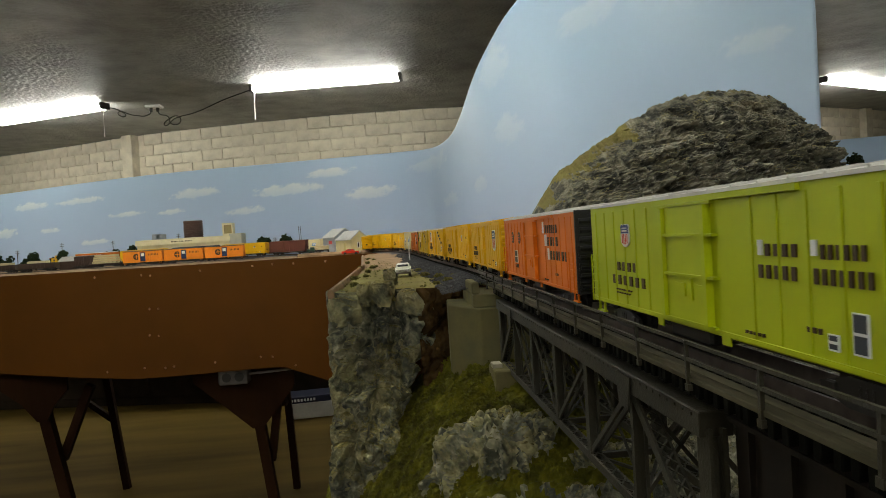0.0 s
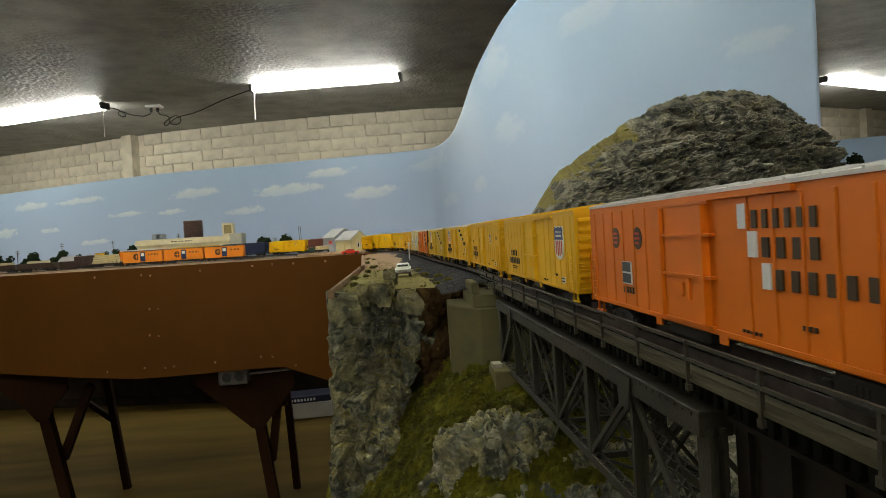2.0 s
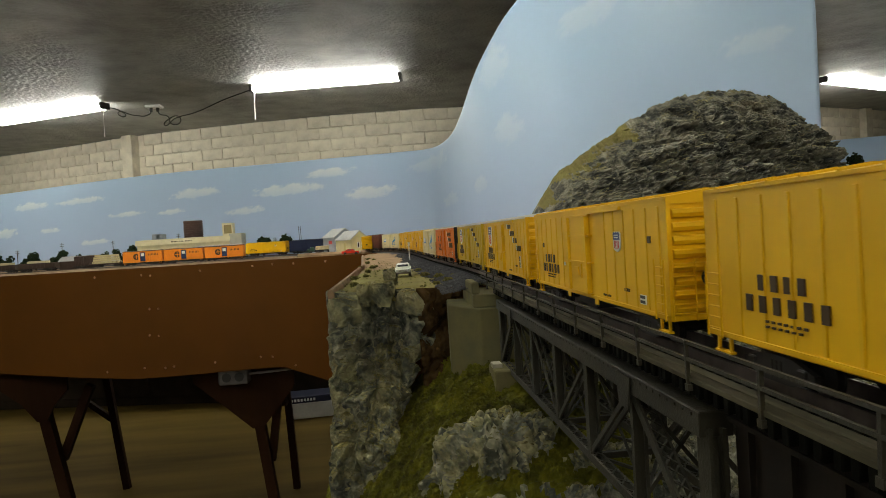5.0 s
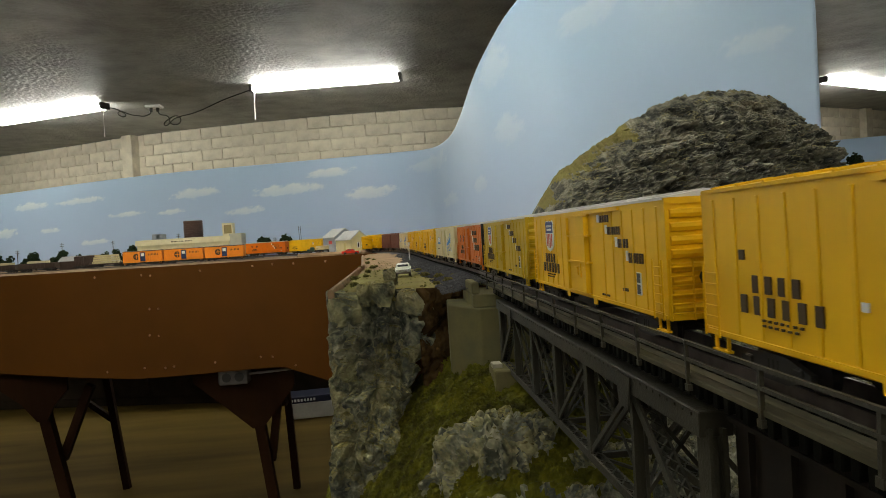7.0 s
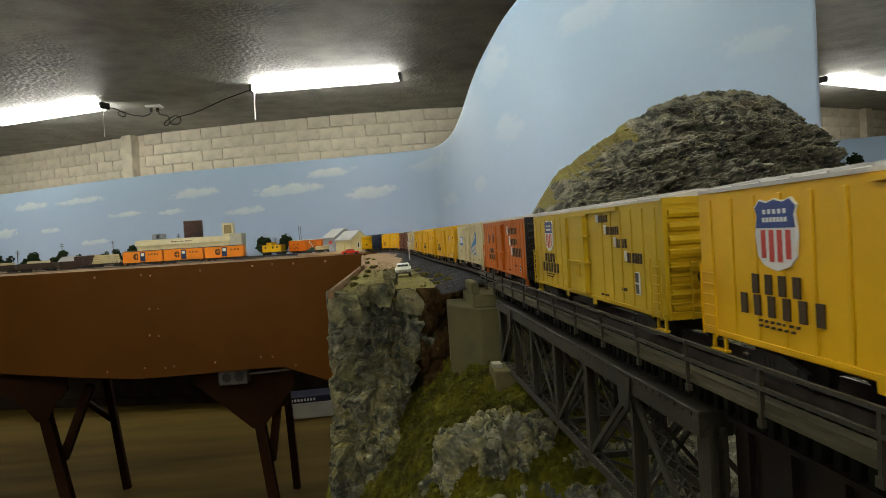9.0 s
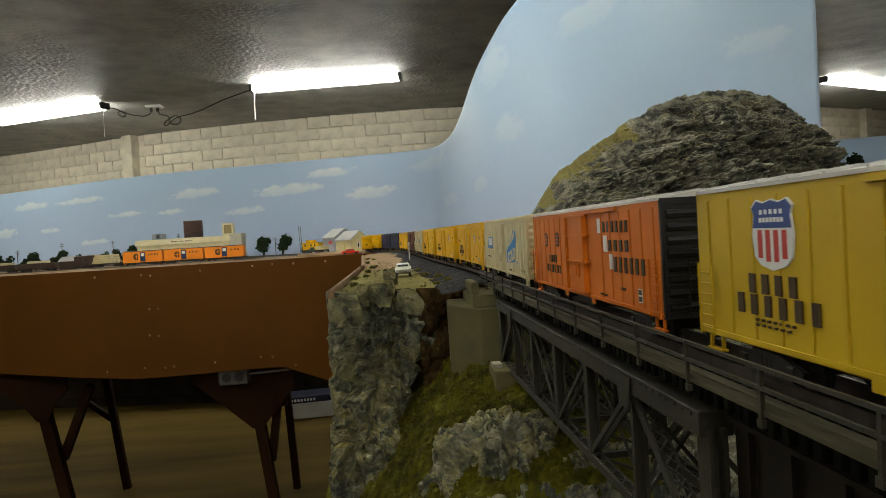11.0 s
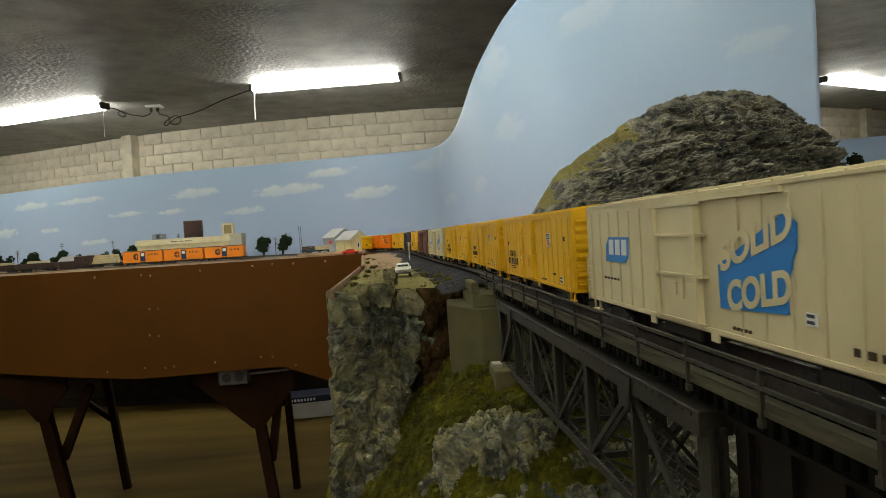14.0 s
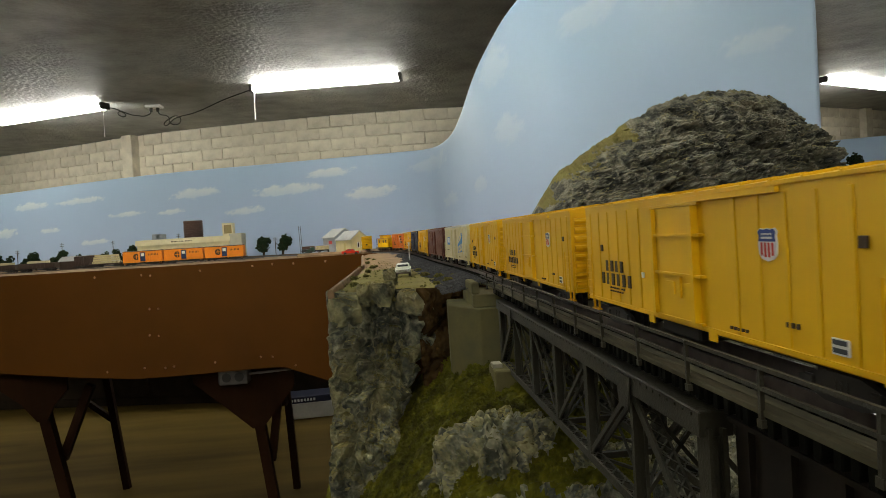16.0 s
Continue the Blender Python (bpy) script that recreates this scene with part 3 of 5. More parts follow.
tagged(mountain, "grey layered plaster rock mountain with sparse moss", "mountain", kind="structure")

# ---------- bridge ----------
bridge = thing("railway_bridge", label="black deck-truss model railway bridge with railed walkway", category="bridge")
XL, XR, ZT, ZB = 0.0955, 0.1285, 1.1865, 1.1325
PANELS = [0.198 + 0.0615 * k for k in range(7)]


def chord(name, x, z, w, h):
    bm = B()
    box(bm, (x, (PANELS[0] + PANELS[-1]) / 2, z), (w, PANELS[-1] - PANELS[0] + 0.004, h), bev=0.0004)
    for k in range(int(0.368 / 0.006)):
        for sx in (-1, 1):
            box(bm, (x + sx * w / 2, PANELS[0] + 0.003 + k * 0.006, z + h * 0.32), (0.0008, 0.0009, 0.0009))
    return part(name, bm, M_STEEL, bridge)


for x in (XL, XR):
    chord("top_chord", x + (0.0008 if x == XL else -0.0008), ZT - 0.004, 0.011, 0.008)
    bm = B()
    for dx in (-0.0022, 0.0022):
        box(bm, (x + dx, (PANELS[0] + PANELS[-1]) / 2, ZB), (0.0012, 0.372, 0.004))
    for k in range(60):
        y = PANELS[0] + 0.369 * k / 60
        bar(bm, (x - 0.002, y, ZB + 0.002), (x + 0.002, y + 0.006 * (1 if k % 2 else -1), ZB + 0.002), 0.0008, 0.0005)
    part("bottom_chord", bm, M_STEEL, bridge)
    for k, y in enumerate(PANELS):
        bm = B()
        wide = 0.008 if k in (0, 6) else 0.0028 if k in (1, 5) else 0.0055
        for dx in (-0.0022, 0.0022):
            box(bm, (x + dx, y, (ZT + ZB) / 2 - 0.002), (0.0012, wide, ZT - ZB - 0.006))
        box(bm, (x, y, (ZT + ZB) / 2 - 0.002), (0.003, 0.0012, ZT - ZB - 0.006))
        part("post", bm, M_STEEL, bridge)
    for k in range(6):
        y0, y1 = PANELS[k], PANELS[k + 1]
        if k in (1, 2, 5):
            y0, y1 = y1, y0
        bm = B()
        top, foot = Vector((x, y1, ZT - 0.007)), Vector((x, y0, ZB + 0.002))
        if k in (0, 5):
            # built-up end diagonal: two channels joined by crossed lacing
            for dx in (-0.0026, 0.0026):
                bar(bm, top + Vector((dx, 0, 0)), foot + Vector((dx, 0, 0)), 0.0010, 0.0042)
            for i in range(14):
                a, b = top.lerp(foot, i / 14), top.lerp(foot, (i + 1) / 14)
                for q in (-1, 1):
                    bar(bm, a + Vector((0.0026 * q, 0, 0.002)), b - Vector((0.0026 * q, 0, -0.002)), 0.0008, 0.0005)
        else:
            for dx in (-0.0018, 0.0018):
                bar(bm, top + Vector((dx, 0, 0)), foot + Vector((dx, 0, 0)), 0.0011, 0.0024)
        part("diagonal", bm, M_STEEL, bridge)
        if k in (1, 4):
            bm = B()
            g = PANELS[1] if k == 1 else PANELS[5]
            for dx in (-0.0052, 0.0052):
                prism(bm, [(x + dx, g - 0.008, ZT - 0.001), (x + dx, g + 0.008, ZT - 0.001), (x + dx, g + 0.005, ZT - 0.014), (x + dx, g - 0.005, ZT - 0.014)], (0.0006 if dx > 0 else -0.0006, 0, 0))
            part("gusset_plate", bm, M_STEEL, bridge)
        if 0 < k < 5:
            bm = B()
            bar(bm, (x + 0.002, y0, ZT - 0.008), (x + 0.002, y1, ZB + 0.002), 0.001)
            part("tie_rod", bm, M_STEEL, bridge)
for k in range(6):
    bm = B()
    bar(bm, (XL, PANELS[k], ZB), (XR, PANELS[k + 1], ZB), 0.0014)
    bar(bm, (XR, PANELS[k], ZB), (XL, PANELS[k + 1], ZB), 0.0014)
    part("sway_brace", bm, M_STEEL, bridge)
    bm = B()
    bar(bm, (XL, PANELS[k], ZB + 0.002), (XR, PANELS[k], ZT - 0.01), 0.0016)
    bar(bm, (XR, PANELS[k], ZB + 0.002), (XL, PANELS[k], ZT - 0.01), 0.0016)
    bar(bm, (XL, PANELS[k], ZB), (XR, PANELS[k], ZB), 0.003)
    part("cross_brace", bm, M_STEEL, bridge)
# plate girder span next to the eye
for x in (XL + 0.004, XR - 0.004):
    bm = B()
    y0, y1 = -0.4, 0.190
    box(bm, (x, (y0 + y1) / 2, 1.163), (0.001, y1 - y0, 0.046))
    for z in (1.186, 1.141):
        box(bm, (x, (y0 + y1) / 2, z), (0.006, y1 - y0, 0.0015))
    for k in range(30):
        box(bm, (x - 0.0015, y0 + 0.02 * k, 1.163), (0.002, 0.0012, 0.044))
    part("plate_girder", bm, mat("girder_rust_black", (0.017, 0.012, 0.007), 0.75, vary=0.35, scale=60, spec=0.2), bridge)
# ties, walkway, hand rail
bm = B()
box(bm, (0, 0, 0), (0.0385, 0.0030, 0.0062), bev=0.0003)
tie = None
for k in range(170):
    y = -0.4 + k * 0.0059
    if y > 0.60:
        break
    if tie is None:
        tie = part("tie", bm, M_TIE, bridge)
        tie.location = (0.1125, y, 1.1921)
    else:
        again(tie, bridge, (0.1125 + random.uniform(-0.0006, 0.0006), y, 1.1921))
for x0 in (0.0872, 0.1325):
    for k in range(2):
        bm = B()
        box(bm, (x0 + 0.0021 + k * 0.0043, 0.1, 1.1975), (0.0040, 1.02, 0.0016), bev=0.0002)
        part("walkway_plank", bm, M_WALKW, bridge)
for xr in (0.0872, 0.1415):
    post = None
    for k in range(26):
        y = -0.4 + 0.0396 * k
        if y > 0.63:
            break
        if post is None:
            bm = B()
            box(bm, (0, 0, 0.0022), (0.0011, 0.0011, 0.0145))
            box(bm, (0, 0, -0.0045), (0.0014, 0.0022, 0.002))
            post = part("railing_post", bm, M_STEEL, bridge)
            post.location = (xr, y, 1.1995)
        else:
            again(post, bridge, (xr, y, 1.1995), rot=(random.uniform(-0.02, 0.02), random.uniform(-0.04, 0.04), 0))
    for z in (1.2085, 1.2035):
        bm = B()
        bar(bm, (xr, -0.4, z), (xr, 0.63, z), 0.001)
        part("handrail", bm, M_STEEL, bridge)

# concrete abutment
abut = thing("abutment", label="stained cast concrete bridge abutment", category="abutment")
bm = B()
prism(bm, [(0.056, 0.64, 1.08), (0.080, 0.592, 1.08), (0.150, 0.592, 1.08), (0.150, 0.70, 1.08), (0.060, 0.70, 1.08)], (0, 0, 0.0965))
bmesh.ops.bevel(bm, geom=list(bm.edges), offset=0.0008, segments=1, affect="EDGES")
part("base_block", bm, M_CONC, abut)
bm = B()
box(bm, (0.114, 0.645, 1.1822), (0.076, 0.08, 0.0115), bev=0.0008)
part("cap_block", bm, M_CONC, abut)
bm = B()
box(bm, (0.0795, 0.635, 1.1935), (0.007, 0.05, 0.011), bev=0.0012)
part("curb_block", bm, M_CONC, abut)
pier = thing("bearing_pier", label="small weathered concrete bearing pier below the truss", category="pier")
bm = B()
box(bm, (0.1115, 0.545, 1.104), (0.062, 0.034, 0.060), bev=0.0012)
part("pier_block", bm, M_CONC, pier)
bm = B()
box(bm, (0.0845, 0.545, 1.1355), (0.008, 0.012, 0.004), bev=0.0005)
part("bearing_shoe", bm, mat("pale_concrete", (0.30, 0.28, 0.20), 0.9, vary=0.15, scale=60), pier)

# track: rails and ballast along the line
track = thing("railway_track", label="weathered rails on dark ties and grey ballast", category="track")
st = [s for s in np.arange(0.705, LS[-1] - 0.1, 0.02)]
grid = [[], [], [], [], [], []]
for s in st:
    a, b = on_line(s - 0.01), on_line(s + 0.01)
    n = Vector((-(b - a).y, (b - a).x, 0)).normalized()
    c = (a + b) / 2
    wob = 0.004 * fbm((s * 9, 2, 5), 3)
    for row, (o, z) in zip(grid, ((0.062 + wob, -0.013), (0.038 + wob, -0.0085), (0.022, -0.0042), (-0.022, -0.0042), (-0.034 + wob, -0.009), (-0.05, -0.013))):
        q = c + n * o
        row.append((q.x, q.y, TRACK_Z + z))
sheet("ballast", grid, M_BALLAST, track, label="dark grey crushed-stone ballast")
for o in (-0.00825, 0.00825):
    pts = []
    for s in np.arange(-2.6, LS[-1] - 0.1, 0.02):
        a, b = on_line(s - 0.01), on_line(s + 0.01)
        n = Vector((-(b - a).y, (b - a).x, 0)).normalized()
        pts.append((a + b) / 2 + n * o)
    bm = B()
    rings = []
    for i, p in enumerate(pts):
        d = (pts[min(i + 1, len(pts) - 1)] - pts[max(i - 1, 0)]).normalized()
        n = Vector((-d.y, d.x, 0))
        rings.append([bm.verts.new(p + n * w + Vector((0, 0, z))) for w, z in ((-0.0005, -0.0042), (-0.0005, 0), (0.0005, 0), (0.0005, -0.0042))])
    for r1, r2 in zip(rings, rings[1:]):
        for i in range(4):
            bm.faces.new((r1[i], r2[i], r2[(i + 1) % 4], r1[(i + 1) % 4]))
    bmesh.ops.recalc_face_normals(bm, faces=bm.faces)
    part("rail", bm, M_RAIL, track)
bm = B()
box(bm, (0, 0, 0), (0.0026, 0.031, 0.002))
tie = None
for s in np.arange(0.63, 3.4, 0.0105):
    m = car_pose(s, 0.01)
    if tie is None:
        tie = part("tie", bm, M_TIE, track)
    else:
        tie = again(tie, track)
    tie.location = m.translation + Vector((0, 0, -0.0042))
    tie.rotation_euler = m.to_euler()

# ---------- ceiling lights, with unseen fill strips added ---
def strip_and_fill_light(x0, y0, x1, y1):
    a, b = Vector((x0, y0, 0)), Vector((x1, y1, 0))
    L = (b - a).length
    t = thing("ceiling_light", Matrix.Translation((a + b) / 2 + Vector((0, 0, CEIL))) @ Matrix.Rotation(math.atan2(*(b - a).yx), 4, "Z"),
              "lit bare fluorescent strip light on the ceiling, some added out of view", "ceiling light", "shop lights")
    bm = B()
    box(bm, (0, 0, -0.012), (L, 0.03, 0.022), bev=0.004)
    part("housing", bm, M_WHITE, t)
    for dy in (-0.030, 0.030):
        bm = B()
        rod(bm, (-L / 2 + 0.03, dy, -0.046), (L / 2 - 0.03, dy, -0.046), 0.019, seg=12)
        part("tube", bm, M_TUBE, t, "glowing white tube")
    for sx in (-1, 1):
        bm = B()
        box(bm, (sx * (L / 2 - 0.012), 0, -0.036), (0.026, 0.10, 0.060), bev=0.004)
        part("end_cap", bm, M_BLACK, t, "dark end cap")
    return t


for q in ((-1.02, 5.74, 0.22, 5.52), (-3.55, 6.70, -2.34, 6.15), (4.40, 6.38, 5.55, 6.95),
          # unseen strips, added and placed to brighten the layout and walls
          (-5.45, 7.58, -4.25, 7.02), (-3.4, 3.2, -2.2, 3.2), (-1.1, 1.6, 0.1, 1.6), (3.0, 3.6, 4.2, 3.6),
          (-3.4, -0.6, -2.2, -0.6), (-0.9, -1.7, 0.3, -1.7), (2.6, -1.0, 3.8, -1.0), (-3.4, -4.6, -2.2, -4.6), (0.4, -5.2, 1.6, -5.2)):
    strip_and_fill_light(*q)

# ---------- rolling stock ----------
CL, CW, SILL, EAVE, PITCH = 0.1985, 0.035, 0.0105, 0.0525, 0.2277
SPEED, FIRST = 0.1131, 0.303
PAINTS = {}


def paint(name, col, **k):
    if name not in PAINTS:
        PAINTS[name] = mat("car_paint_" + name, col, k.pop("rough", 0.48), spec=0.3, vary=k.pop("vary", 0.06), scale=k.pop("scale", 60), **k)
    return PAINTS[name]


YELLOW, OLDYEL = ("yellow", (0.74, 0.425, 0.002)), ("dirty_yellow", (0.52, 0.35, 0.008))
ORANGE, ORANG2 = ("orange", (0.68, 0.160, 0.002)), ("deep_orange", (0.57, 0.140, 0.002))
LIME, CREAM, BROWN, NAVY = ("lime", (0.40, 0.47, 0.003)), ("cream", (0.64, 0.56, 0.32)), ("boxcar_brown", (0.13, 0.045, 0.03)), ("navy", (0.018, 0.026, 0.06))
P_ROOFW = paint("roof_white", (0.62, 0.61, 0.57), rough=0.7, vary=0.12)
P_BLACK = paint("end_black", (0.014, 0.014, 0.015), rough=0.5)
P_INK = paint("ink", (0.050, 0.030, 0.012))
P_WHITE = paint("mark_white", (0.70, 0.72, 0.72))
P_BLUE = paint("mark_blue", (0.03, 0.06, 0.22))
P_SKYB = paint("mark_sky_blue", (0.02, 0.20, 0.55))
P_RED = paint("mark_red", (0.50, 0.05, 0.04))
P_GREY = paint("mark_grey", (0.045, 0.05, 0.06))


def side_box(bm, L, W, H, z0, u0, u1, v0, v1, proud, mi=0, sides=(1, -1)):
    """A raised rectangle on both sides; u runs along the side from its tail, v down from the eaves."""
    for s in sides:
        x0, x1 = (L / 2 - u0 * L, L / 2 - u1 * L) if s > 0 else (-L / 2 + u0 * L, -L / 2 + u1 * L)
        box(bm, ((x0 + x1) / 2, s * (W / 2 + proud / 2 - 0.0001), z0 + H * (1 - (v0 + v1) / 2)), (abs(x1 - x0), proud + 0.0002, H * (v1 - v0)), mi=mi)


def letters(bm, spec, mi=0, L=CL, W=CW, H=EAVE - SILL, z0=SILL, proud=0.0005):
    """Rows of short bars in the place of lettering: (u0, u1, v0, v1, how many)."""
    for u0, u1, v0, v1, n in spec:
        if n == 1:
            u0, u1 = u0 + 0.16 * (u1 - u0), u1 - 0.16 * (u1 - u0)
        gap = 0.62 * (u1 - u0) / n if n > 1 else 0.0
        w = (u1 - u0 + gap) / n
        for i in range(n):
            side_box(bm, L, W, H, z0, u0 + i * w, u0 + (i + 1) * w - gap, v0, v1, proud, mi)


def shield(bm, u, v0, v1, wu, sides=(1, -1)):
    """Shield-shaped emblem: white ground, blue head, red stripes."""
    L, W, H = CL, CW, EAVE - SILL
    for s in sides:
        cx = L / 2 - u * L if s > 0 else -L / 2 + u * L
        hw, zt, zb = wu * L / 2, SILL + H * (1 - v0), SILL + H * (1 - v1)
        h = zt - zb

        def out(k, y, mi, pts):
            prism(bm, [(cx + px * hw * k, s * (W / 2), zt - h / 2 + (py - 0.5) * h * k) for px, py in pts], (0, s * y, 0), mi)
        full = [(-0.75, 1.0), (-0.4, 0.96), (0, 1.0), (0.4, 0.96), (0.75, 1.0), (1.0, 0.90), (0.9, 0.78), (1.0, 0.5), (0.9, 0.2), (0.6, 0.07), (0, 0), (-0.6, 0.07), (-0.9, 0.2), (-1.0, 0.5), (-0.9, 0.78), (-1.0, 0.90)]
        out(0.97, 0.00055, 1, full)
        out(0.93, 0.00063, 2, [(-0.75, 1.0), (-0.4, 0.96), (0, 1.0), (0.4, 0.96), (0.75, 1.0), (1.0, 0.90), (0.9, 0.78), (0.97, 0.6), (-0.97, 0.6), (-0.9, 0.78), (-1.0, 0.90)])
        for i in range(4):
            px = -0.62 + i * 0.413
            lo = 0.08 + 0.12 * abs(px)
            out(0.92, 0.00063, 3, [(px - 0.12, 0.57), (px + 0.12, 0.57), (px + 0.12, lo), (px - 0.12, lo)])
        for r in range(2):
            for i in range(5 + r * 2):
                n = 5 + r * 2
                px = (i - (n - 1) / 2) * 1.3 / n
                out(0.9, 0.0007, 1, [(px - 0.07, 0.88 - r * 0.12), (px + 0.07, 0.88 - r * 0.12), (px + 0.07, 0.81 - r * 0.12), (px - 0.07, 0.81 - r * 0.12)])


def truck(parent, x, r=0.0052):
    bm = B()
    for s in (1, -1):
        y = s * 0.0128
        prism(bm, [(x - 0.0155, y, 0.0062), (x - 0.006, y, 0.0088), (x + 0.006, y, 0.0088), (x + 0.0155, y, 0.0062), (x + 0.0155, y, 0.0042), (x + 0.006, y, 0.0018), (x - 0.006, y, 0.0018), (x - 0.0155, y, 0.0042)], (0, 0.0016 * s, 0))
        for k in (-0.011, 0.011):
            box(bm, (x + k, y + 0.0012 * s, 0.0052), (0.0036, 0.0022, 0.0036), bev=0.0004)
        for k in (-0.002, 0, 0.002):
            rod(bm, (x + k, y + 0.0010 * s, 0.003), (x + k, y + 0.0010 * s, 0.0075), 0.0008, seg=6)
    box(bm, (x, 0, 0.0055), (0.006, 0.026, 0.003))
    tk = part("truck", bm, M_BLACK, parent)
    for k in (-0.011, 0.011):
        bm = B()
        rod(bm, (x + k, -0.0095, r), (x + k, 0.0095, r), 0.0012, seg=8)
        for s in (1, -1):
            rod(bm, (x + k, s * 0.0075, r), (x + k, s * 0.0093, r), r, seg=18)
            rod(bm, (x + k, s * 0.0070, r), (x + k, s * 0.0076, r), r * 1.08, seg=18)
        part("wheelset", bm, M_WHEEL, tk)


def railcar(name, col, label, roof=None, end=None, L=CL, eave=EAVE, style="reefer", group="freight train", lettering=None):
    W, H = CW, eave - SILL
    t = thing(name, None, label, "freight car", group)
    p, re = paint(*col), P_BLACK if end else paint(*col)
    rf = roof or p
    bm = B()
    box(bm, (0, 0, (SILL + eave) / 2), (L, W, H), bev=0.0003)
    # side posts, eave rail and sill
    side_box(bm, L, W, H, SILL, 0.363, 0.785, 0.022, 0.058, 0.0012)
    side_box(bm, L, W, H, SILL, 0.0, 1.0, 0.955, 0.985, 0.0005)
    for s in (1, -1):
        for x in (-L / 2 + 0.006, L / 2 - 0.006):
            for k in (-0.0034, 0.0034):
                box(bm, (x + k, s * (W / 2 - 0.001), SILL - 0.002), (0.0009, 0.0009, 0.0045))
            box(bm, (x, s * (W / 2 - 0.001), SILL - 0.0042), (0.0085, 0.0020, 0.0007))
    for k in (0.37, 0.6):
        side_box(bm, L, W, H, SILL, k - 0.012, k + 0.012, 0.985, 1.05, 0.0003)
    part("body", bm, p, t)
    post = None
    for k in range(17):
        u = (k + 0.5) / 17
        if 0.40 < u < 0.64 and style == "reefer":
            continue
        for s in (1, -1):
            if post is None:
                bm = B()
                box(bm, (0, 0, 0), (0.0015, 0.0008, H * 0.89), bev=0.0002)
                post = part("side_post", bm, p, t)
                post.location = (L / 2 - u * L, s * W / 2, SILL + H * 0.495)
            else:
                again(post, t, ((L / 2 - u * L) * s, s * W / 2, SILL + H * 0.495))
    # roof with a shallow ridge and seams
    bm = B()
    w2 = W / 2 + 0.0004
    prism(bm, [(-L / 2, -w2, eave - 0.0006), (-L / 2, -w2, eave + 0.0004), (-L / 2, 0, eave + 0.0026), (-L / 2, w2, eave + 0.0004), (-L / 2, w2, eave - 0.0006)], (L, 0, 0))
    for k in range(15):
        x = -L / 2 + L * (k + 0.5) / 15
        for s in (1, -1):
            bar(bm, (x, s * w2, eave + 0.0006), (x, 0, eave + 0.0028), 0.001, 0.0006)
    part("roof", bm, rf, t)
    # ribbed ends
    for s in (1, -1):
        bm = B()
        box(bm, (s * (L / 2 + 0.0004), 0, SILL + 0.001), (0.0012, W, 0.002))
        for yy in (-W / 2 + 0.0006, W / 2 - 0.0006):
            box(bm, (s * (L / 2 + 0.0002), yy, SILL + H / 2), (0.0016, 0.0012, H))
        box(bm, (s * (L / 2 + 0.0002), 0, eave - 0.001), (0.0018, W, 0.0022))
        if end and s < 0:
            box(bm, (s * (L / 2 + 0.0002), 0, SILL + H / 2), (0.0006, W - 0.0006, H - 0.0006))
        panel = part("end_panel", bm, re if s < 0 else p, t, "ribbed end")
        rib = None
        for k in range(8):
            z = SILL + H * (0.10 + 0.11 * k)
            if rib is None:
                bm = B()
                rod(bm, (0, -W * 0.44, 0), (0, W * 0.44, 0), 0.0017, seg=8)
                rib = part("rib", bm, re if s < 0 else p, panel)
                rib.location = (s * L / 2, 0, z)
            else:
                again(rib, panel, (s * L / 2, 0, z))
        bm, bm2 = B(), B()
        for k in range(6):
            z = SILL + H * (0.06 + 0.075 * k)
            rod(bm, (s * (L / 2 - 0.0008), W / 2 + 0.0008, z), (s * (L / 2 - 0.0085), W / 2 + 0.0008, z), 0.00028, seg=6)
            rod(bm2, (s * (L / 2 + 0.002), W / 2 - 0.001, z), (s * (L / 2 + 0.002), W / 2 - 0.009, z), 0.00035, seg=6)
        for q in (0.0006, 0.0087):
            rod(bm, (s * (L / 2 - q), W / 2 + 0.0012, SILL), (s * (L / 2 - q), W / 2 + 0.0012, SILL + H * 0.5), 0.00035, seg=6)
            rod(bm2, (s * (L / 2 + 0.002), W / 2 - q, SILL), (s * (L / 2 + 0.002), W / 2 - q, SILL + H * 0.5), 0.00035, seg=6)
        part("ladder", bm, p, t)
        part("end_ladder", bm2, re if s < 0 else p, t)
        bm = B()
        rod(bm, (s * (L / 2 + 0.0012), 0.0035, SILL + H * 0.34), (s * (L / 2 + 0.0024), 0.0035, SILL + H * 0.34), 0.0029, seg=14)
        part("brake_wheel", bm, P_BLACK, t, "round brake wheel") if s < 0 and not end else bm.free()
        bm = B()
        bar(bm, (s * (L / 2 - 0.012), 0, 0.0088), (s * (L / 2 + 0.012), 0, 0.0088), 0.0035, 0.0028)
        box(bm, (s * (L / 2 + 0.0118), 0.0006, 0.0088), (0.005, 0.005, 0.005), bev=0.0008)
        part("coupler", bm, M_WHEEL, t)
    # plug door with its bars
    d0, d1 = (0.398, 0.580) if style == "reefer" else (0.36, 0.64)
    bars = [(d0, d1, v - 0.010, v + 0.010, 0.0014) for v in (0.07, 0.95)] + [(d0 - 0.008, d1 + 0.008, v - 0.010, v + 0.010, 0.0020) for v in (0.30, 0.60)]
    bars += [(u - 0.006, u + 0.006, 0.085, 0.94, 0.0024) for u in (d0 + 0.012, d1 - 0.018)]
    bars.append(((d0 + d1) / 2 + 0.016, (d0 + d1) / 2 + 0.024, 0.62, 0.78, 0.0018))
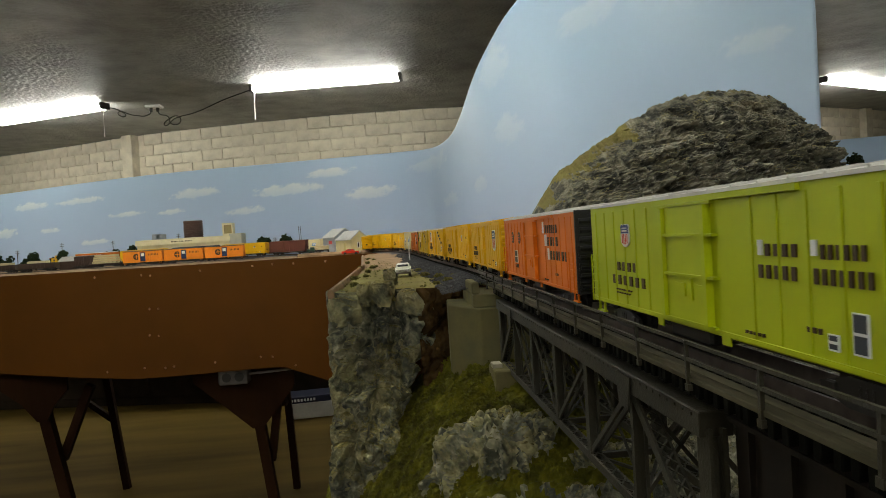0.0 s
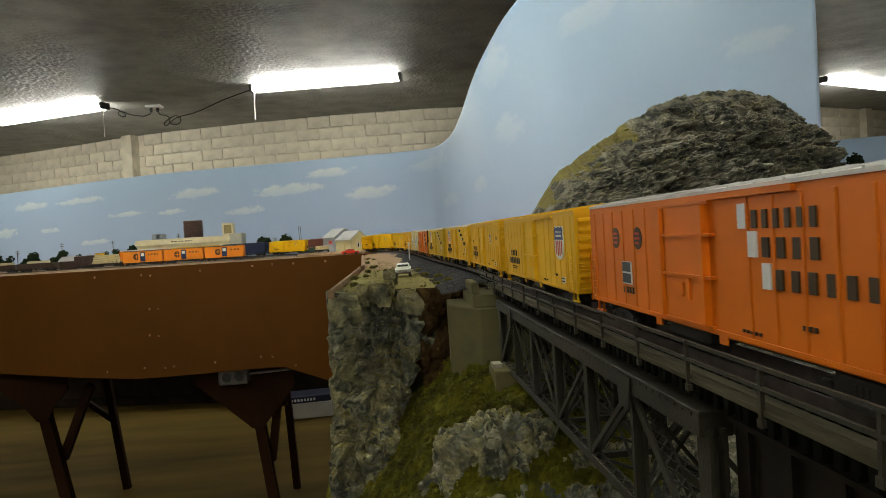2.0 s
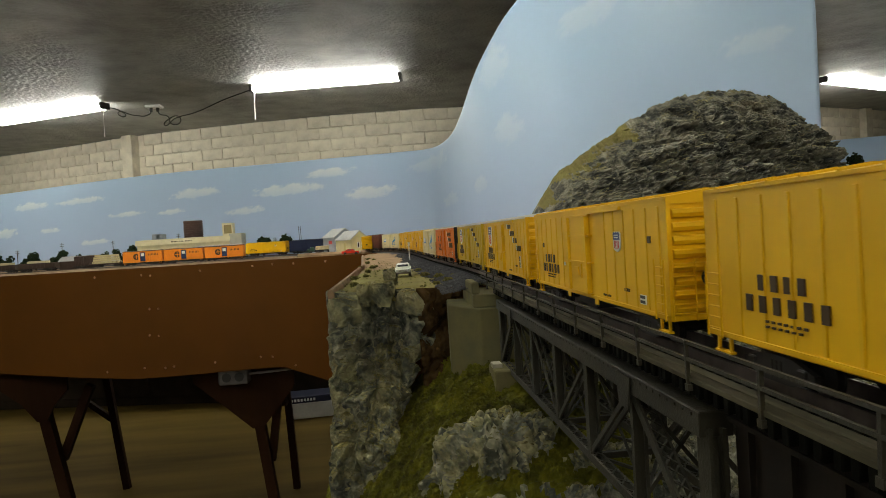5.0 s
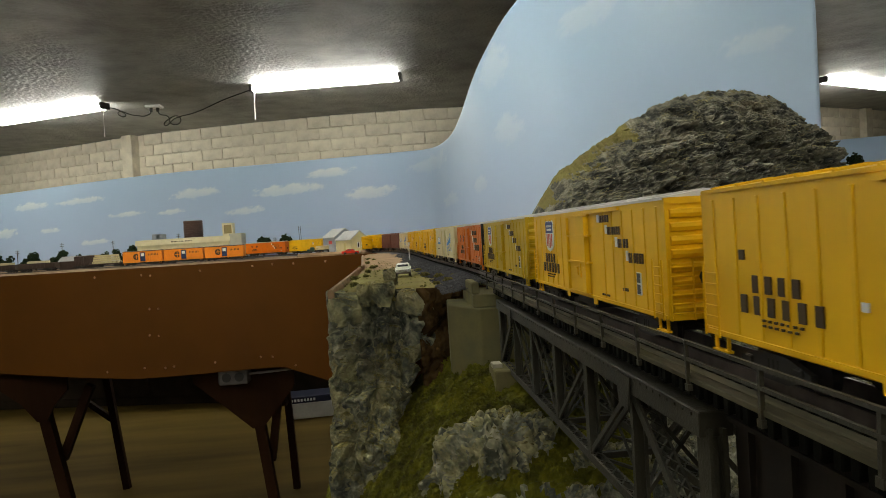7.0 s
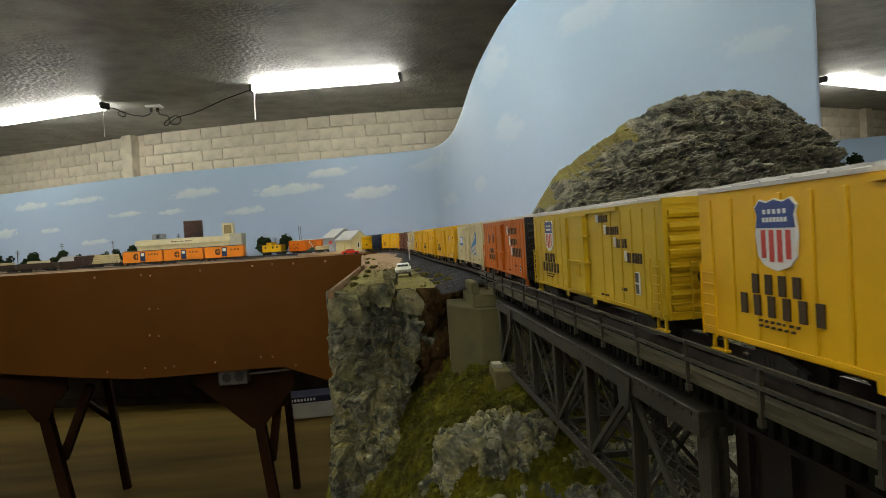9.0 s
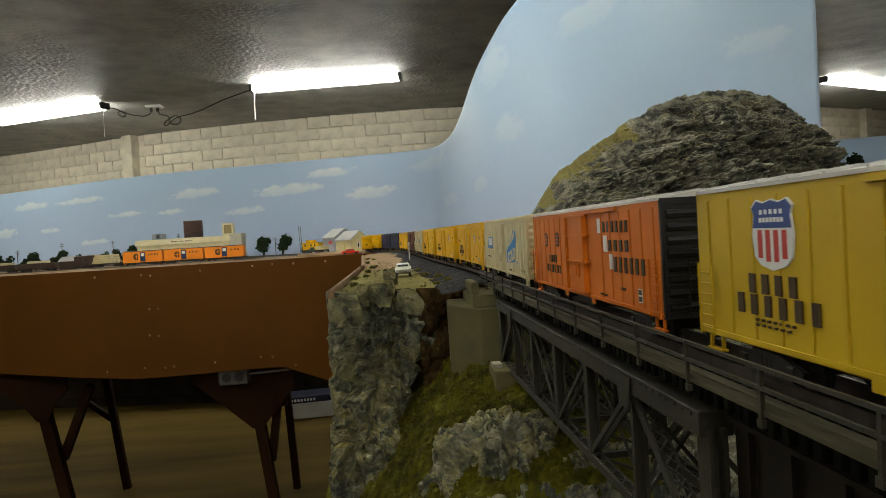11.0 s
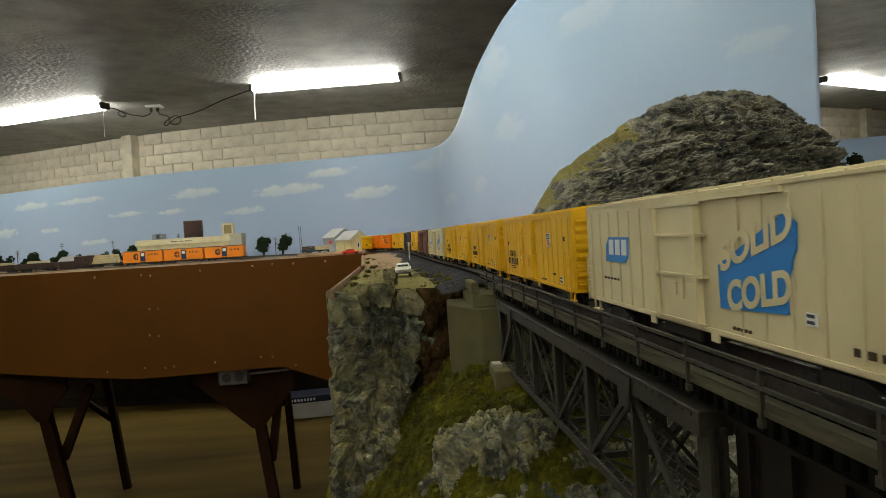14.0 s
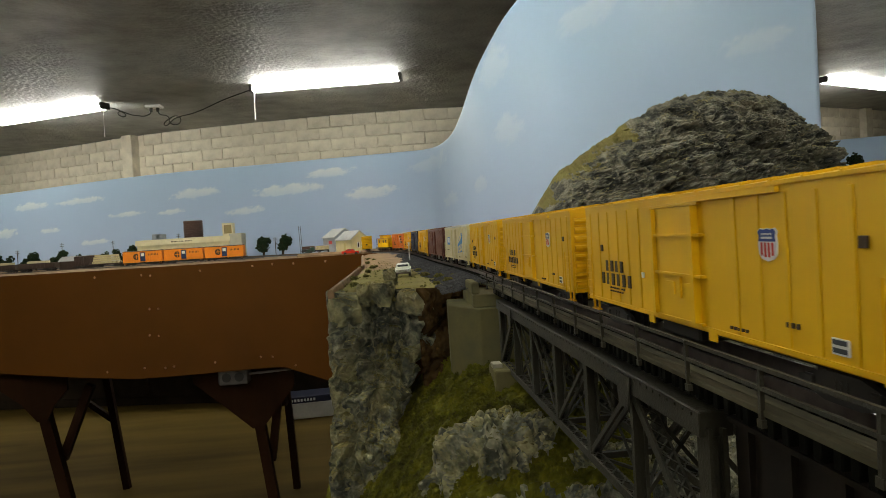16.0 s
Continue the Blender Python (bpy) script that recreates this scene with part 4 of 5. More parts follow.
    for s in (1, -1):
        bm = B()
        side_box(bm, L, W, H, SILL, d0 + 0.02, d1 - 0.02, 0.085, 0.945, 0.0011, sides=(s,))
        door = part("door", bm, p, t, "plug door with lock bars")
        for q in bars:
            bm = B()
            side_box(bm, L, W, H, SILL, *q, sides=(s,))
            part("lock_bar", bm, p, door)
        for q in (0.055, 0.13):
            bm = B()
            side_box(bm, L, W, H, SILL, d0 + q, d0 + q + 0.035, 0.66, 0.76, 0.0017, sides=(s,))
            part("lock_plate", bm, p, door)
    bm = B()
    box(bm, (0, 0, SILL - 0.0025), (L * 0.86, 0.012, 0.004))
    box(bm, (0.02, 0.004, SILL - 0.004), (0.03, 0.012, 0.006), bev=0.0008)
    part("underframe", bm, M_BLACK, t)
    for x in (-L * 0.36, L * 0.36):
        truck(t, x)
    if lettering:
        lettering(t)
    return t


def marks(t, dark=(), white=(), boxes=(), shields=(), medals=(), eave=EAVE, L=CL):
    bm = B()
    letters(bm, dark, 0, L=L, H=eave - SILL)
    letters(bm, white, 1, L=L, H=eave - SILL)
    for u0, u1, v0, v1 in boxes:
        side_box(bm, L, CW, eave - SILL, SILL, u0, u1, v0, v1, 0.0005, 1)
        for k in (0, 1):
            side_box(bm, L, CW, eave - SILL, SILL, u0 + 0.002, u1 - 0.002, v0 + 0.006 + k * (v1 - v0) / 2, v0 + (k + 1) * (v1 - v0) / 2 - 0.01, 0.0006, 2)
    tagged(part("lettering", bm, (P_INK, P_WHITE, P_GREY), t, "rows of dark painted marks"), kind="stuff")
    for u, v in medals:
        for s in (1, -1):
            bm = B()
            c = Vector(((L / 2 - u * L) * s, s * CW / 2, SILL + (eave - SILL) * (1 - v)))
            rod(bm, c, c + Vector((0, s * 0.0003, 0)), 0.0042, seg=20)
            medal = part("medallion", bm, P_INK, t, "round dark medallion")
            bm = B()
            for w, z in ((0.0042, 0.0018), (0.005, 0.0), (0.0036, -0.0018)):
                box(bm, c + Vector((0, s * 0.00035, z)), (w, 0.0003, 0.0009))
            part("ornament", bm, P_RED, medal)
    for s in shields:
        for k in (1, -1):
            bm = B()
            shield(bm, *s, sides=(k,))
            part("emblem", bm, (P_WHITE, P_WHITE, P_BLUE, P_RED), t, "blue, white and red shield emblem")


SMALL = [(0.655, 0.70, 0.905, 0.925, 5), (0.464, 0.519, 0.149, 0.166, 7), (0.460, 0.523, 0.190, 0.212, 8), (0.522, 0.540, 0.410, 0.440, 1), (0.79, 0.815, 0.80, 0.83, 3), (0.415, 0.44, 0.66, 0.68, 4)]
DATA = [(0.150, 0.235, 0.815, 0.830, 7), (0.150, 0.225, 0.848, 0.862, 6)]


def number(u0=0.106, u1=0.276, v0=0.672, v1=0.775):
    """Four reporting marks above six digits, and the data lines below."""
    return [(u0 + 0.030, u1 - 0.042, v0 - 0.128, v1 - 0.135, 4), (u0, u1, v0, v1, 6)] + DATA


def m_lime(t):
    marks(t, number(0.132, 0.305, 0.684, 0.774) + SMALL + [(0.711, 0.775, 0.355, 0.428, 4), (0.694, 0.773, 0.482, 0.562, 5), (0.820, 0.890, 0.355, 0.432, 6), (0.807, 0.899, 0.482, 0.566, 7)],
          [(0.692, 0.706, 0.332, 0.425, 1), (0.801, 0.815, 0.330, 0.415, 1)], [(0.867, 0.890, 0.685, 0.894), (0.827, 0.844, 0.815, 0.901)], [(0.2155, 0.19, 0.415, 0.046)])


def m_orange(t):
    marks(t, SMALL + [(0.690, 0.822, 0.150, 0.262, 6), (0.712, 0.825, 0.317, 0.437, 4), (0.740, 0.915, 0.505, 0.625, 6), (0.201, 0.254, 0.780, 0.840, 4), (0.505, 0.53, 0.40, 0.46, 1)],
          [(0.651, 0.680, 0.105, 0.262, 1), (0.674, 0.704, 0.280, 0.440, 1), (0.706, 0.733, 0.473, 0.628, 1)], [(0.199, 0.247, 0.545, 0.755)], medals=((0.165, 0.325), (0.286, 0.327)))


def m_orange2(t):
    marks(t, SMALL + number(0.166, 0.317, 0.685, 0.790)[:2] + [(0.692, 0.841, 0.157, 0.268, 6), (0.727, 0.841, 0.345, 0.456, 4), (0.757, 0.922, 0.510, 0.660, 6), (0.44, 0.465, 0.40, 0.50, 1)],
          [(0.652, 0.682, 0.120, 0.275, 1), (0.690, 0.719, 0.300, 0.465, 1), (0.725, 0.751, 0.485, 0.640, 1)], [(0.888, 0.908, 0.783, 0.905)], medals=((0.164, 0.355), (0.290, 0.350)))


def m_big(t):
    marks(t, number() + SMALL, [], [(0.867, 0.895, 0.828, 0.906)], [(0.855, 0.165, 0.618, 0.098)])


def m_diag(t):
    marks(t, number(0.108, 0.282, 0.668, 0.795) + SMALL + [(0.660, 0.716, 0.092, 0.165, 4), (0.709, 0.782, 0.212, 0.292, 6), (0.771, 0.825, 0.335, 0.419, 4), (0.830, 0.902, 0.463, 0.555, 6)],
          [(0.639, 0.655, 0.080, 0.162, 1), (0.692, 0.707, 0.192, 0.282, 1), (0.753, 0.767, 0.315, 0.413, 1), (0.814, 0.827, 0.444, 0.540, 1)], [(0.868, 0.888, 0.635, 0.838)], [(0.197, 0.085, 0.520, 0.092)])


def m_plain(t):
    marks(t, number(0.100, 0.273, 0.680, 0.795) + SMALL + [(0.918, 0.937, 0.309, 0.369, 1), (0.097, 0.115, 0.396, 0.460, 1)], [(0.332, 0.346, 0.629, 0.675, 1)], [(0.873, 0.900, 0.830, 0.914)], [(0.758, 0.259, 0.463, 0.042)])


def m_two(t):
    marks(t, number() + SMALL + [(0.918, 0.937, 0.309, 0.369, 1)], [], [(0.873, 0.900, 0.83, 0.914)], [(0.758, 0.25, 0.46, 0.042)])


def m_cold(t):
    marks(t, SMALL[:1] + [(0.11, 0.2, 0.72, 0.74, 5), (0.488, 0.503, 0.165, 0.235, 1), (0.90, 0.95, 0.86, 0.90, 3)], [], [(0.822, 0.840, 0.725, 0.795)])
    H, L = EAVE - SILL, CL
    for s in (1, -1):
        def q(u, v, k=0.0):
            return ((L / 2 - u * L) * s, s * (CW / 2 + k), SILL + H * (1 - v))
        for outline in ([(0.621, 0.508), (0.790, 0.170), (0.811, 0.239), (0.809, 0.380), (0.800, 0.450), (0.788, 0.758), (0.623, 0.798)],
                        [(0.131, 0.400), (0.149, 0.318), (0.268, 0.318), (0.263, 0.483), (0.239, 0.562), (0.126, 0.559)]):
            bm = B()
            prism(bm, [q(*o) for o in outline], (0, s * 0.0005, 0))
            part("emblem", bm, P_SKYB, t, "slanted blue painted panel")
        for i in range(3):
            u = 0.152 + i * 0.038
            bm = B()
            prism(bm, [q(u, 0.34, 0.00046), q(u + 0.027, 0.34, 0.00046), q(u + 0.025, 0.49, 0.00046), q(u - 0.002, 0.49, 0.00046)], (0, s * 0.00018, 0))
            part("mark_bar", bm, P_WHITE, t)
    for word, v, u, h in (("SOLID", 0.545, 0.630, 0.30), ("COLD", 0.800, 0.646, 0.17)):
        cu = bpy.data.curves.new("slogan", "FONT")
        cu.body, cu.size, cu.extrude, cu.offset = word, 0.0118, 0.00008, 0.00046
        tmp = bpy.data.objects.new("slogan", cu)
        me = bpy.data.meshes.new_from_object(tmp)
        bpy.data.objects.remove(tmp)
        w = max(x.co.x for x in me.vertices)
        k = (0.175 if word == "SOLID" else 0.152) * L / w
        for x in me.vertices:
            a, b = x.co.x * k, x.co.y * 0.94 + x.co.x * k * h
            x.co = (L / 2 - u * L - a, CW / 2 + 0.00062 + x.co.z, SILL + H * (1 - v) + b)
        me.materials.append(paint(*CREAM))
        o = new("slogan", me)
        o.parent = t
        o["label"] = "cream slanted block lettering"


def caboose(label):
    t = thing("caboose", None, label, "caboose", "freight train")
    p = paint(*YELLOW)
    bm = B()
    box(bm, (0, 0, 0.0265), (0.095, 0.033, 0.028), bev=0.0004)
    box(bm, (0.012, 0, 0.045), (0.028, 0.030, 0.012), bev=0.0006)
    part("body", bm, p, t)
    bm = B()
    box(bm, (0, 0, 0.0412), (0.120, 0.036, 0.0014), bev=0.0003)
    box(bm, (0.012, 0, 0.0516), (0.032, 0.033, 0.0012))
    part("roof", bm, paint("cab_roof", (0.35, 0.09, 0.03)), t)
    bm = B()
    box(bm, (0, 0, 0.0105), (0.124, 0.034, 0.003))
    for s in (1, -1):
        for y in (-0.016, 0.016):
            rod(bm, (s * 0.058, y, 0.011), (s * 0.058, y, 0.041), 0.0006, seg=6)
        bar(bm, (s * 0.058, -0.016, 0.022), (s * 0.058, 0.016, 0.022), 0.001)
    part("platform", bm, P_BLACK, t)
    for x in (-0.03, -0.008, 0.03):
        for s in (1, -1):
            bm = B()
            box(bm, (x, s * 0.0166, 0.031), (0.008, 0.0008, 0.009), bev=0.0003)
            part("window", bm, P_GREY, t)
    for x in (-0.038, 0.038):
        truck(t, x)
    return t


ROSTER = [
    ("reefer_car", LIME, "lime-green refrigerator car with plug door and white roof", P_ROOFW, False, m_lime),
    ("reefer_car", ORANGE, "orange refrigerator car with black end and stepped lettering", P_ROOFW, True, m_orange),
    ("reefer_car", YELLOW, "golden-yellow refrigerator car with a large shield emblem", None, False, m_big),
    ("reefer_car", YELLOW, "golden-yellow refrigerator car with numbers beside its door", None, False, m_plain),
    ("reefer_car", YELLOW, "yellow refrigerator car with white roof and stepped lettering", P_ROOFW, False, m_diag),
    ("reefer_car", OLDYEL, "dirty yellow refrigerator car with shield emblem", P_ROOFW, False, m_diag),
    ("reefer_car", ORANG2, "deep orange refrigerator car with black end", P_ROOFW, True, m_orange2),
    ("reefer_car", CREAM, "cream refrigerator car with slanted blue painted panel", None, False, m_cold),
    ("reefer_car", YELLOW, "golden-yellow refrigerator car with small shield emblem", None, False, m_plain),
    ("reefer_car", YELLOW, "golden-yellow refrigerator car with side posts", None, False, m_two),
    ("reefer_car", YELLOW, "golden-yellow refrigerator car with plain roof", None, False, m_plain),
    ("reefer_car", CREAM, "cream refrigerator car with blue marks and white roof", P_ROOFW, False, m_cold),
    ("box_car", BROWN, "brown boxcar with plain sides", None, False, None),
    ("reefer_car", YELLOW, "yellow refrigerator car near the tail of the train", None, False, m_plain),
    ("box_car", NAVY, "dark navy-blue boxcar coupled near the tail", None, False, None),
    ("reefer_car", YELLOW, "yellow refrigerator car coupled to a blue boxcar", None, False, m_two),
    ("reefer_car", ORANGE, "bright orange refrigerator car before the caboose", P_ROOFW, False, m_orange2),
]
TRAIN = []
for k, (nm, col, lab, roof, end, fn) in enumerate(ROSTER):
    TRAIN.append((railcar(nm, col, lab, roof, end, lettering=fn), FIRST - CL / 2 + k * PITCH - (0.004 if k >= 7 else 0.0)))
TRAIN.append((railcar("reefer_car", YELLOW, "yellow refrigerator car ahead of the lime-green one", P_ROOFW, False, lettering=m_diag), FIRST - CL / 2 - PITCH))
TRAIN.append((caboose("yellow caboose with red roof at the train's tail"), FIRST - CL / 2 + 17 * PITCH - 0.035))

# ---------- wall blocks and pilasters ----------
_ws = np.concatenate([[0], np.cumsum(np.linalg.norm(np.diff(WALL_LINE, axis=0), axis=1))])


def on_wall(s):
    p = np.array([np.interp(s, _ws, WALL_LINE[:, k]) for k in (0, 1)])
    q = np.array([np.interp(s + 0.05, _ws, WALL_LINE[:, k]) for k in (0, 1)])
    return p, math.atan2(q[1] - p[1], q[0] - p[0])


BLK = []
for k in range(4):
    bm = B()
    box(bm, (0, 0, 0), (0.2455 + 0.002 * (k % 2), 0.02, 0.1175), bev=0.005)
    for v in bm.verts:
        v.co += Vector((random.uniform(-1, 1), random.uniform(-1, 1), random.uniform(-1, 1))) * 0.0040
    me = bpy.data.meshes.new("block")
    bm.to_mesh(me)
    bm.free()
    me.materials.append(M_BLOCK)
    BLK.append(me)
for r in range(5):
    z = CEIL - 0.062 - r * 0.122
    s = 0.6 + (0.125 if r % 2 else 0)
    while s < _ws[-1] - 0.4:
        (x, y), a = on_wall(s)
        if -5.6 < x < 1.3 or 5.4 < x < 7.6:
            o = new("block", random.choice(BLK))
            o.parent = wall_north
            o.location = (x - math.sin(a) * -0.004, y - math.cos(a) * 0.004 + random.uniform(-0.002, 0.002), z + random.uniform(-0.002, 0.002))
            o.rotation_euler = (0, 0, a)
        s += 0.25
for x, y, a in ((-2.80, 8.00, -0.42), (6.50, 8.60, 0.4)):
    bm = B()
    box(bm, (x, y, CEIL / 2), (0.145, 0.14, CEIL - 0.004), Matrix.Rotation(a, 3, "Z"), bev=0.006)
    tagged(part("pilaster", bm, M_BLOCK), "smooth cream painted wall pilaster", "pilaster", kind="structure")

# dark block along the far wall, below the layout, added for the shade there
# its front line is set to fit the camera's view
stb = thing("storage_bench", pose(-2.3, 5.97, 0, rz=-11.5), "long dark block filling the shaded strip along the wall", "bench")
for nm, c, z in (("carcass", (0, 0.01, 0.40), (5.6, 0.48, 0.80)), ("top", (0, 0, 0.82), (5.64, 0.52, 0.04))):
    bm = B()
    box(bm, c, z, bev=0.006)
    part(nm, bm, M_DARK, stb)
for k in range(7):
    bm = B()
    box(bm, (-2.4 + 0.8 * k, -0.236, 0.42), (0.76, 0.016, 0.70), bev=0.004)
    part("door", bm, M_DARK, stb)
store = thing("cardboard_box", pose(-0.60, 4.95, 0, rz=6), "white cardboard kit box with a dark blue lid", "box")
bm = B()
box(bm, (0, 0, 0.055), (0.34, 0.22, 0.11), bev=0.003)
part("carton", bm, paint("carton_white", (0.45, 0.43, 0.38)), store)
bm = B()
box(bm, (0, 0, 0.133), (0.345, 0.225, 0.045), bev=0.003)
part("lid", bm, paint("carton_blue", (0.010, 0.012, 0.03)), store, "dark blue lid")
bm = B()
for k in range(8):
    box(bm, (-0.13 + k * 0.022, -0.1128, 0.133), (0.014, 0.0006, 0.018))
part("print_bars", bm, P_WHITE, store, "white printed bars")

# second backdrop beyond the end of the first, and its pine
FARB = spline([(1.5, 3.6, 1.575), (2.2, 3.05, 1.575), (3.0, 2.75, 1.572), (3.8, 2.7, 1.572)], 0.05)
backdrop("backdrop_far", FARB, 0.0, 0.006, "plain blue painted backdrop beyond the mountain")

# ---------- plants ----------
def clump(bm, c, r, n, size, flat=1.0):
    for _ in range(n):
        d = Vector((random.gauss(0, 1), random.gauss(0, 1), random.gauss(0, 1))).normalized() * r * random.uniform(0.55, 1.0)
        d.z *= flat
        p = Vector(c) + d
        s = size * random.uniform(0.6, 1.3)
        a, b = Vector((random.uniform(-1, 1), random.uniform(-1, 1), random.uniform(-1, 1))).normalized(), Vector((random.uniform(-1, 1), random.uniform(-1, 1), random.uniform(-1, 1))).normalized()
        e = a.cross(b)
        if e.length < 0.1:
            continue
        e.normalize()
        f = a.cross(e)
        v = [bm.verts.new(p + a * s), bm.verts.new(p + e * s), bm.verts.new(p - a * s), bm.verts.new(p - e * s), bm.verts.new(p + f * s), bm.verts.new(p - f * s)]
        for q in ((0, 1, 4), (1, 2, 4), (2, 3, 4), (3, 0, 4), (1, 0, 5), (2, 1, 5), (3, 2, 5), (0, 3, 5)):
            bm.faces.new([v[k] for k in q])


def tree(x, y, h, w, z=1.19, lobes=6):
    t = thing("tree", pose(x, y, z), "small dark green model tree on the layout", "tree", "layout trees")
    bm = B()
    rod(bm, (0, 0, -0.002), (0.001, 0, h * 0.5), w * 0.07, w * 0.04, seg=6)
    for k in range(4):
        a = k * 1.6
        rod(bm, (0, 0, h * (0.25 + 0.06 * k)), (math.cos(a) * w * 0.35, math.sin(a) * w * 0.35, h * (0.5 + 0.07 * k)), w * 0.03, w * 0.015, seg=5)
    part("trunk", bm, M_TRUNK, t)
    bm = B()
    for k in range(lobes):
        a = random.uniform(0, 6.28)
        q = random.uniform(0.0, 0.28) * w
        zz = h * random.uniform(0.42, 0.85)
        clump(bm, (math.cos(a) * q, math.sin(a) * q, zz), w * 0.27, 46, w * 0.075)
    part("crown", bm, M_TREE, t)


for x, y, h, w in ((-0.548, 3.13, 0.080, 0.082), (-0.462, 3.13, 0.092, 0.086), (-1.655, 3.05, 0.075, 0.055), (-1.60, 3.04, 0.070, 0.05), (-1.545, 3.05, 0.062, 0.04), (-1.50, 3.06, 0.085, 0.06), (-1.38, 3.05, 0.082, 0.06), (-1.20, 3.05, 0.072, 0.035), (-1.16, 3.06, 0.082, 0.04), (-1.71, 3.2, 0.065, 0.05), (-1.64, 3.22, 0.045, 0.03), (-1.607, 3.2, 0.058, 0.035), (-1.568, 3.2, 0.05, 0.05), (-1.49, 3.25, 0.062, 0.045),
                   (-1.40, 3.22, 0.064, 0.055), (-1.44, 3.3, 0.055, 0.05), (-1.318, 3.2, 0.05, 0.03), (-1.275, 3.2, 0.066, 0.035), (-1.16, 3.25, 0.09, 0.07), (-1.13, 3.3, 0.07, 0.06), (-1.54, 3.3, 0.055, 0.05), (-1.35, 3.3, 0.05, 0.05),
                   (-1.80, 3.3, 0.07, 0.06), (-1.22, 3.3, 0.055, 0.05), (1.37, 1.86, 0.065, 0.05), (1.41, 1.9, 0.055, 0.05)):
    tree(x, y, h, w, 1.19 if x < 1 else 1.345)
bm = B()
box(bm, (1.40, 1.88, 0.6725), (0.3, 0.2, 1.345), bev=0.01)
tagged(part("far_ledge", bm, M_GRASS), "grassy ledge beyond the mountain", "ledge", kind="structure")


def bush(x, y, r):
    bm = B()
    clump(bm, (0, 0, r * 0.34), r * 0.72, 70, r * 0.2, 0.5)
    o = part("bush", bm, M_BUSH)
    o.location = (x, y, 1.1885)
    tagged(o, "low olive-green foam bush on the turf", "bush", "turf bushes")


for x, y, r in ((0.052, 0.92, 0.008), (0.066, 0.86, 0.009), (0.083, 0.84, 0.008), (-0.025, 1.25, 0.008), (-0.02, 1.3, 0.006), (-0.04, 1.5, 0.008), (-0.044, 1.75, 0.008), (-0.03, 1.68, 0.007), (-0.03, 1.12, 0.007), (0.0, 1.12, 0.006),
                (0.05, 1.06, 0.007), (-0.045, 0.94, 0.008), (-0.03, 0.98, 0.006), (0.028, 1.18, 0.006), (0.045, 1.75, 0.006), (0.02, 1.95, 0.006), (0.07, 0.78, 0.008), (0.055, 0.755, 0.006), (-0.04, 0.82, 0.007), (-0.05, 1.3, 0.006)):
    bush(x, y, r)
# loose turf and stones
bm = B()
for _ in range(700):
    y = 0.74 + 1.2 * random.random() ** 1.6
    x = random.uniform(edge_x(y) + 0.006, min(0.075, line_x(y) - 0.05))
    s = random.uniform(0.0004, 0.0011)
    if fbm((x * 22, y * 14, 6), 3) < -0.1:
        continue
    clump(bm, (x, y, 1.1885 + s * 0.4), s * 0.7, 2, s, 0.6)
tagged(part("turf_tufts", bm, M_BUSH), "scattered tufts of olive ground foam", "turf", kind="stuff")
CUBE = [(-1, -1, -1), (1, -1, -1), (1, 1, -1), (-1, 1, -1), (-1, -1, 1), (1, -1, 1), (1, 1, 1), (-1, 1, 1)]
CUBE_F = [(0, 3, 2, 1), (4, 5, 6, 7), (0, 1, 5, 4), (1, 2, 6, 5), (2, 3, 7, 6), (3, 0, 4, 7)]
vs, fs = [], []
for _ in range(9000):
    s = random.uniform(0.64, 1.95)
    c = on_line(s)
    o = random.uniform(0.017, 0.062)
    z = np.interp(o, [0.017, 0.022, 0.038, 0.062], [-0.004, -0.0042, -0.0085, -0.0125])
    r = random.uniform(0.0004, 0.0009)
    e = Euler((random.random() * 6, random.random() * 6, 0)).to_matrix()
    k = len(vs)
    vs += [tuple(Vector((c.x - o, c.y, TRACK_Z + z)) + e @ Vector(q) * r) for q in CUBE]
    fs += [tuple(k + i for i in f) for f in CUBE_F]
me = bpy.data.meshes.new("ballast_stones")
me.from_pydata(vs, [], fs)
me.materials.append(M_BALLAST)
tagged(new("ballast_stones", me), "loose dark grey ballast stones beside the track", "ballast", kind="stuff")

# boulders at the rim of the cliff
def boulder(x, y, z, s, seed):
    rnd = random.Random(seed)
    bm = B()
    for _ in range(26):
        p = Vector((rnd.uniform(-1, 1), rnd.uniform(-1, 1), rnd.uniform(-1, 1)))
        p = p / max(abs(p.x), abs(p.y), abs(p.z), 0.2) * rnd.uniform(0.86, 1.0)
        bm.verts.new((p.x * s[0], p.y * s[1], p.z * s[2]))
    r = bmesh.ops.convex_hull(bm, input=list(bm.verts))
    bmesh.ops.delete(bm, geom=list({v for v in r["geom_interior"] + r["geom_unused"] if isinstance(v, bmesh.types.BMVert)}), context="VERTS")
    bmesh.ops.subdivide_edges(bm, edges=list(bm.edges), cuts=4, use_grid_fill=True)
    bmesh.ops.triangulate(bm, faces=list(bm.faces))
    for v in bm.verts:
        v.co += Vector((fbm(v.co * 260 + Vector((seed, 0, 0)), 3), fbm(v.co * 260 + Vector((0, seed, 9)), 3), fbm(v.co * 260 + Vector((4, 0, seed)), 3))) * 0.0014
    o = part("boulder", bm, M_ROCK)
    o.matrix_basis = pose(x, y, z, rx=(seed * 37) % 16 - 8, ry=(seed * 53) % 24 - 12, rz=(seed * 71) % 50 - 25)
    tagged(o, "dark grey angular boulder at the cliff's rim", "boulder", "rim boulders")


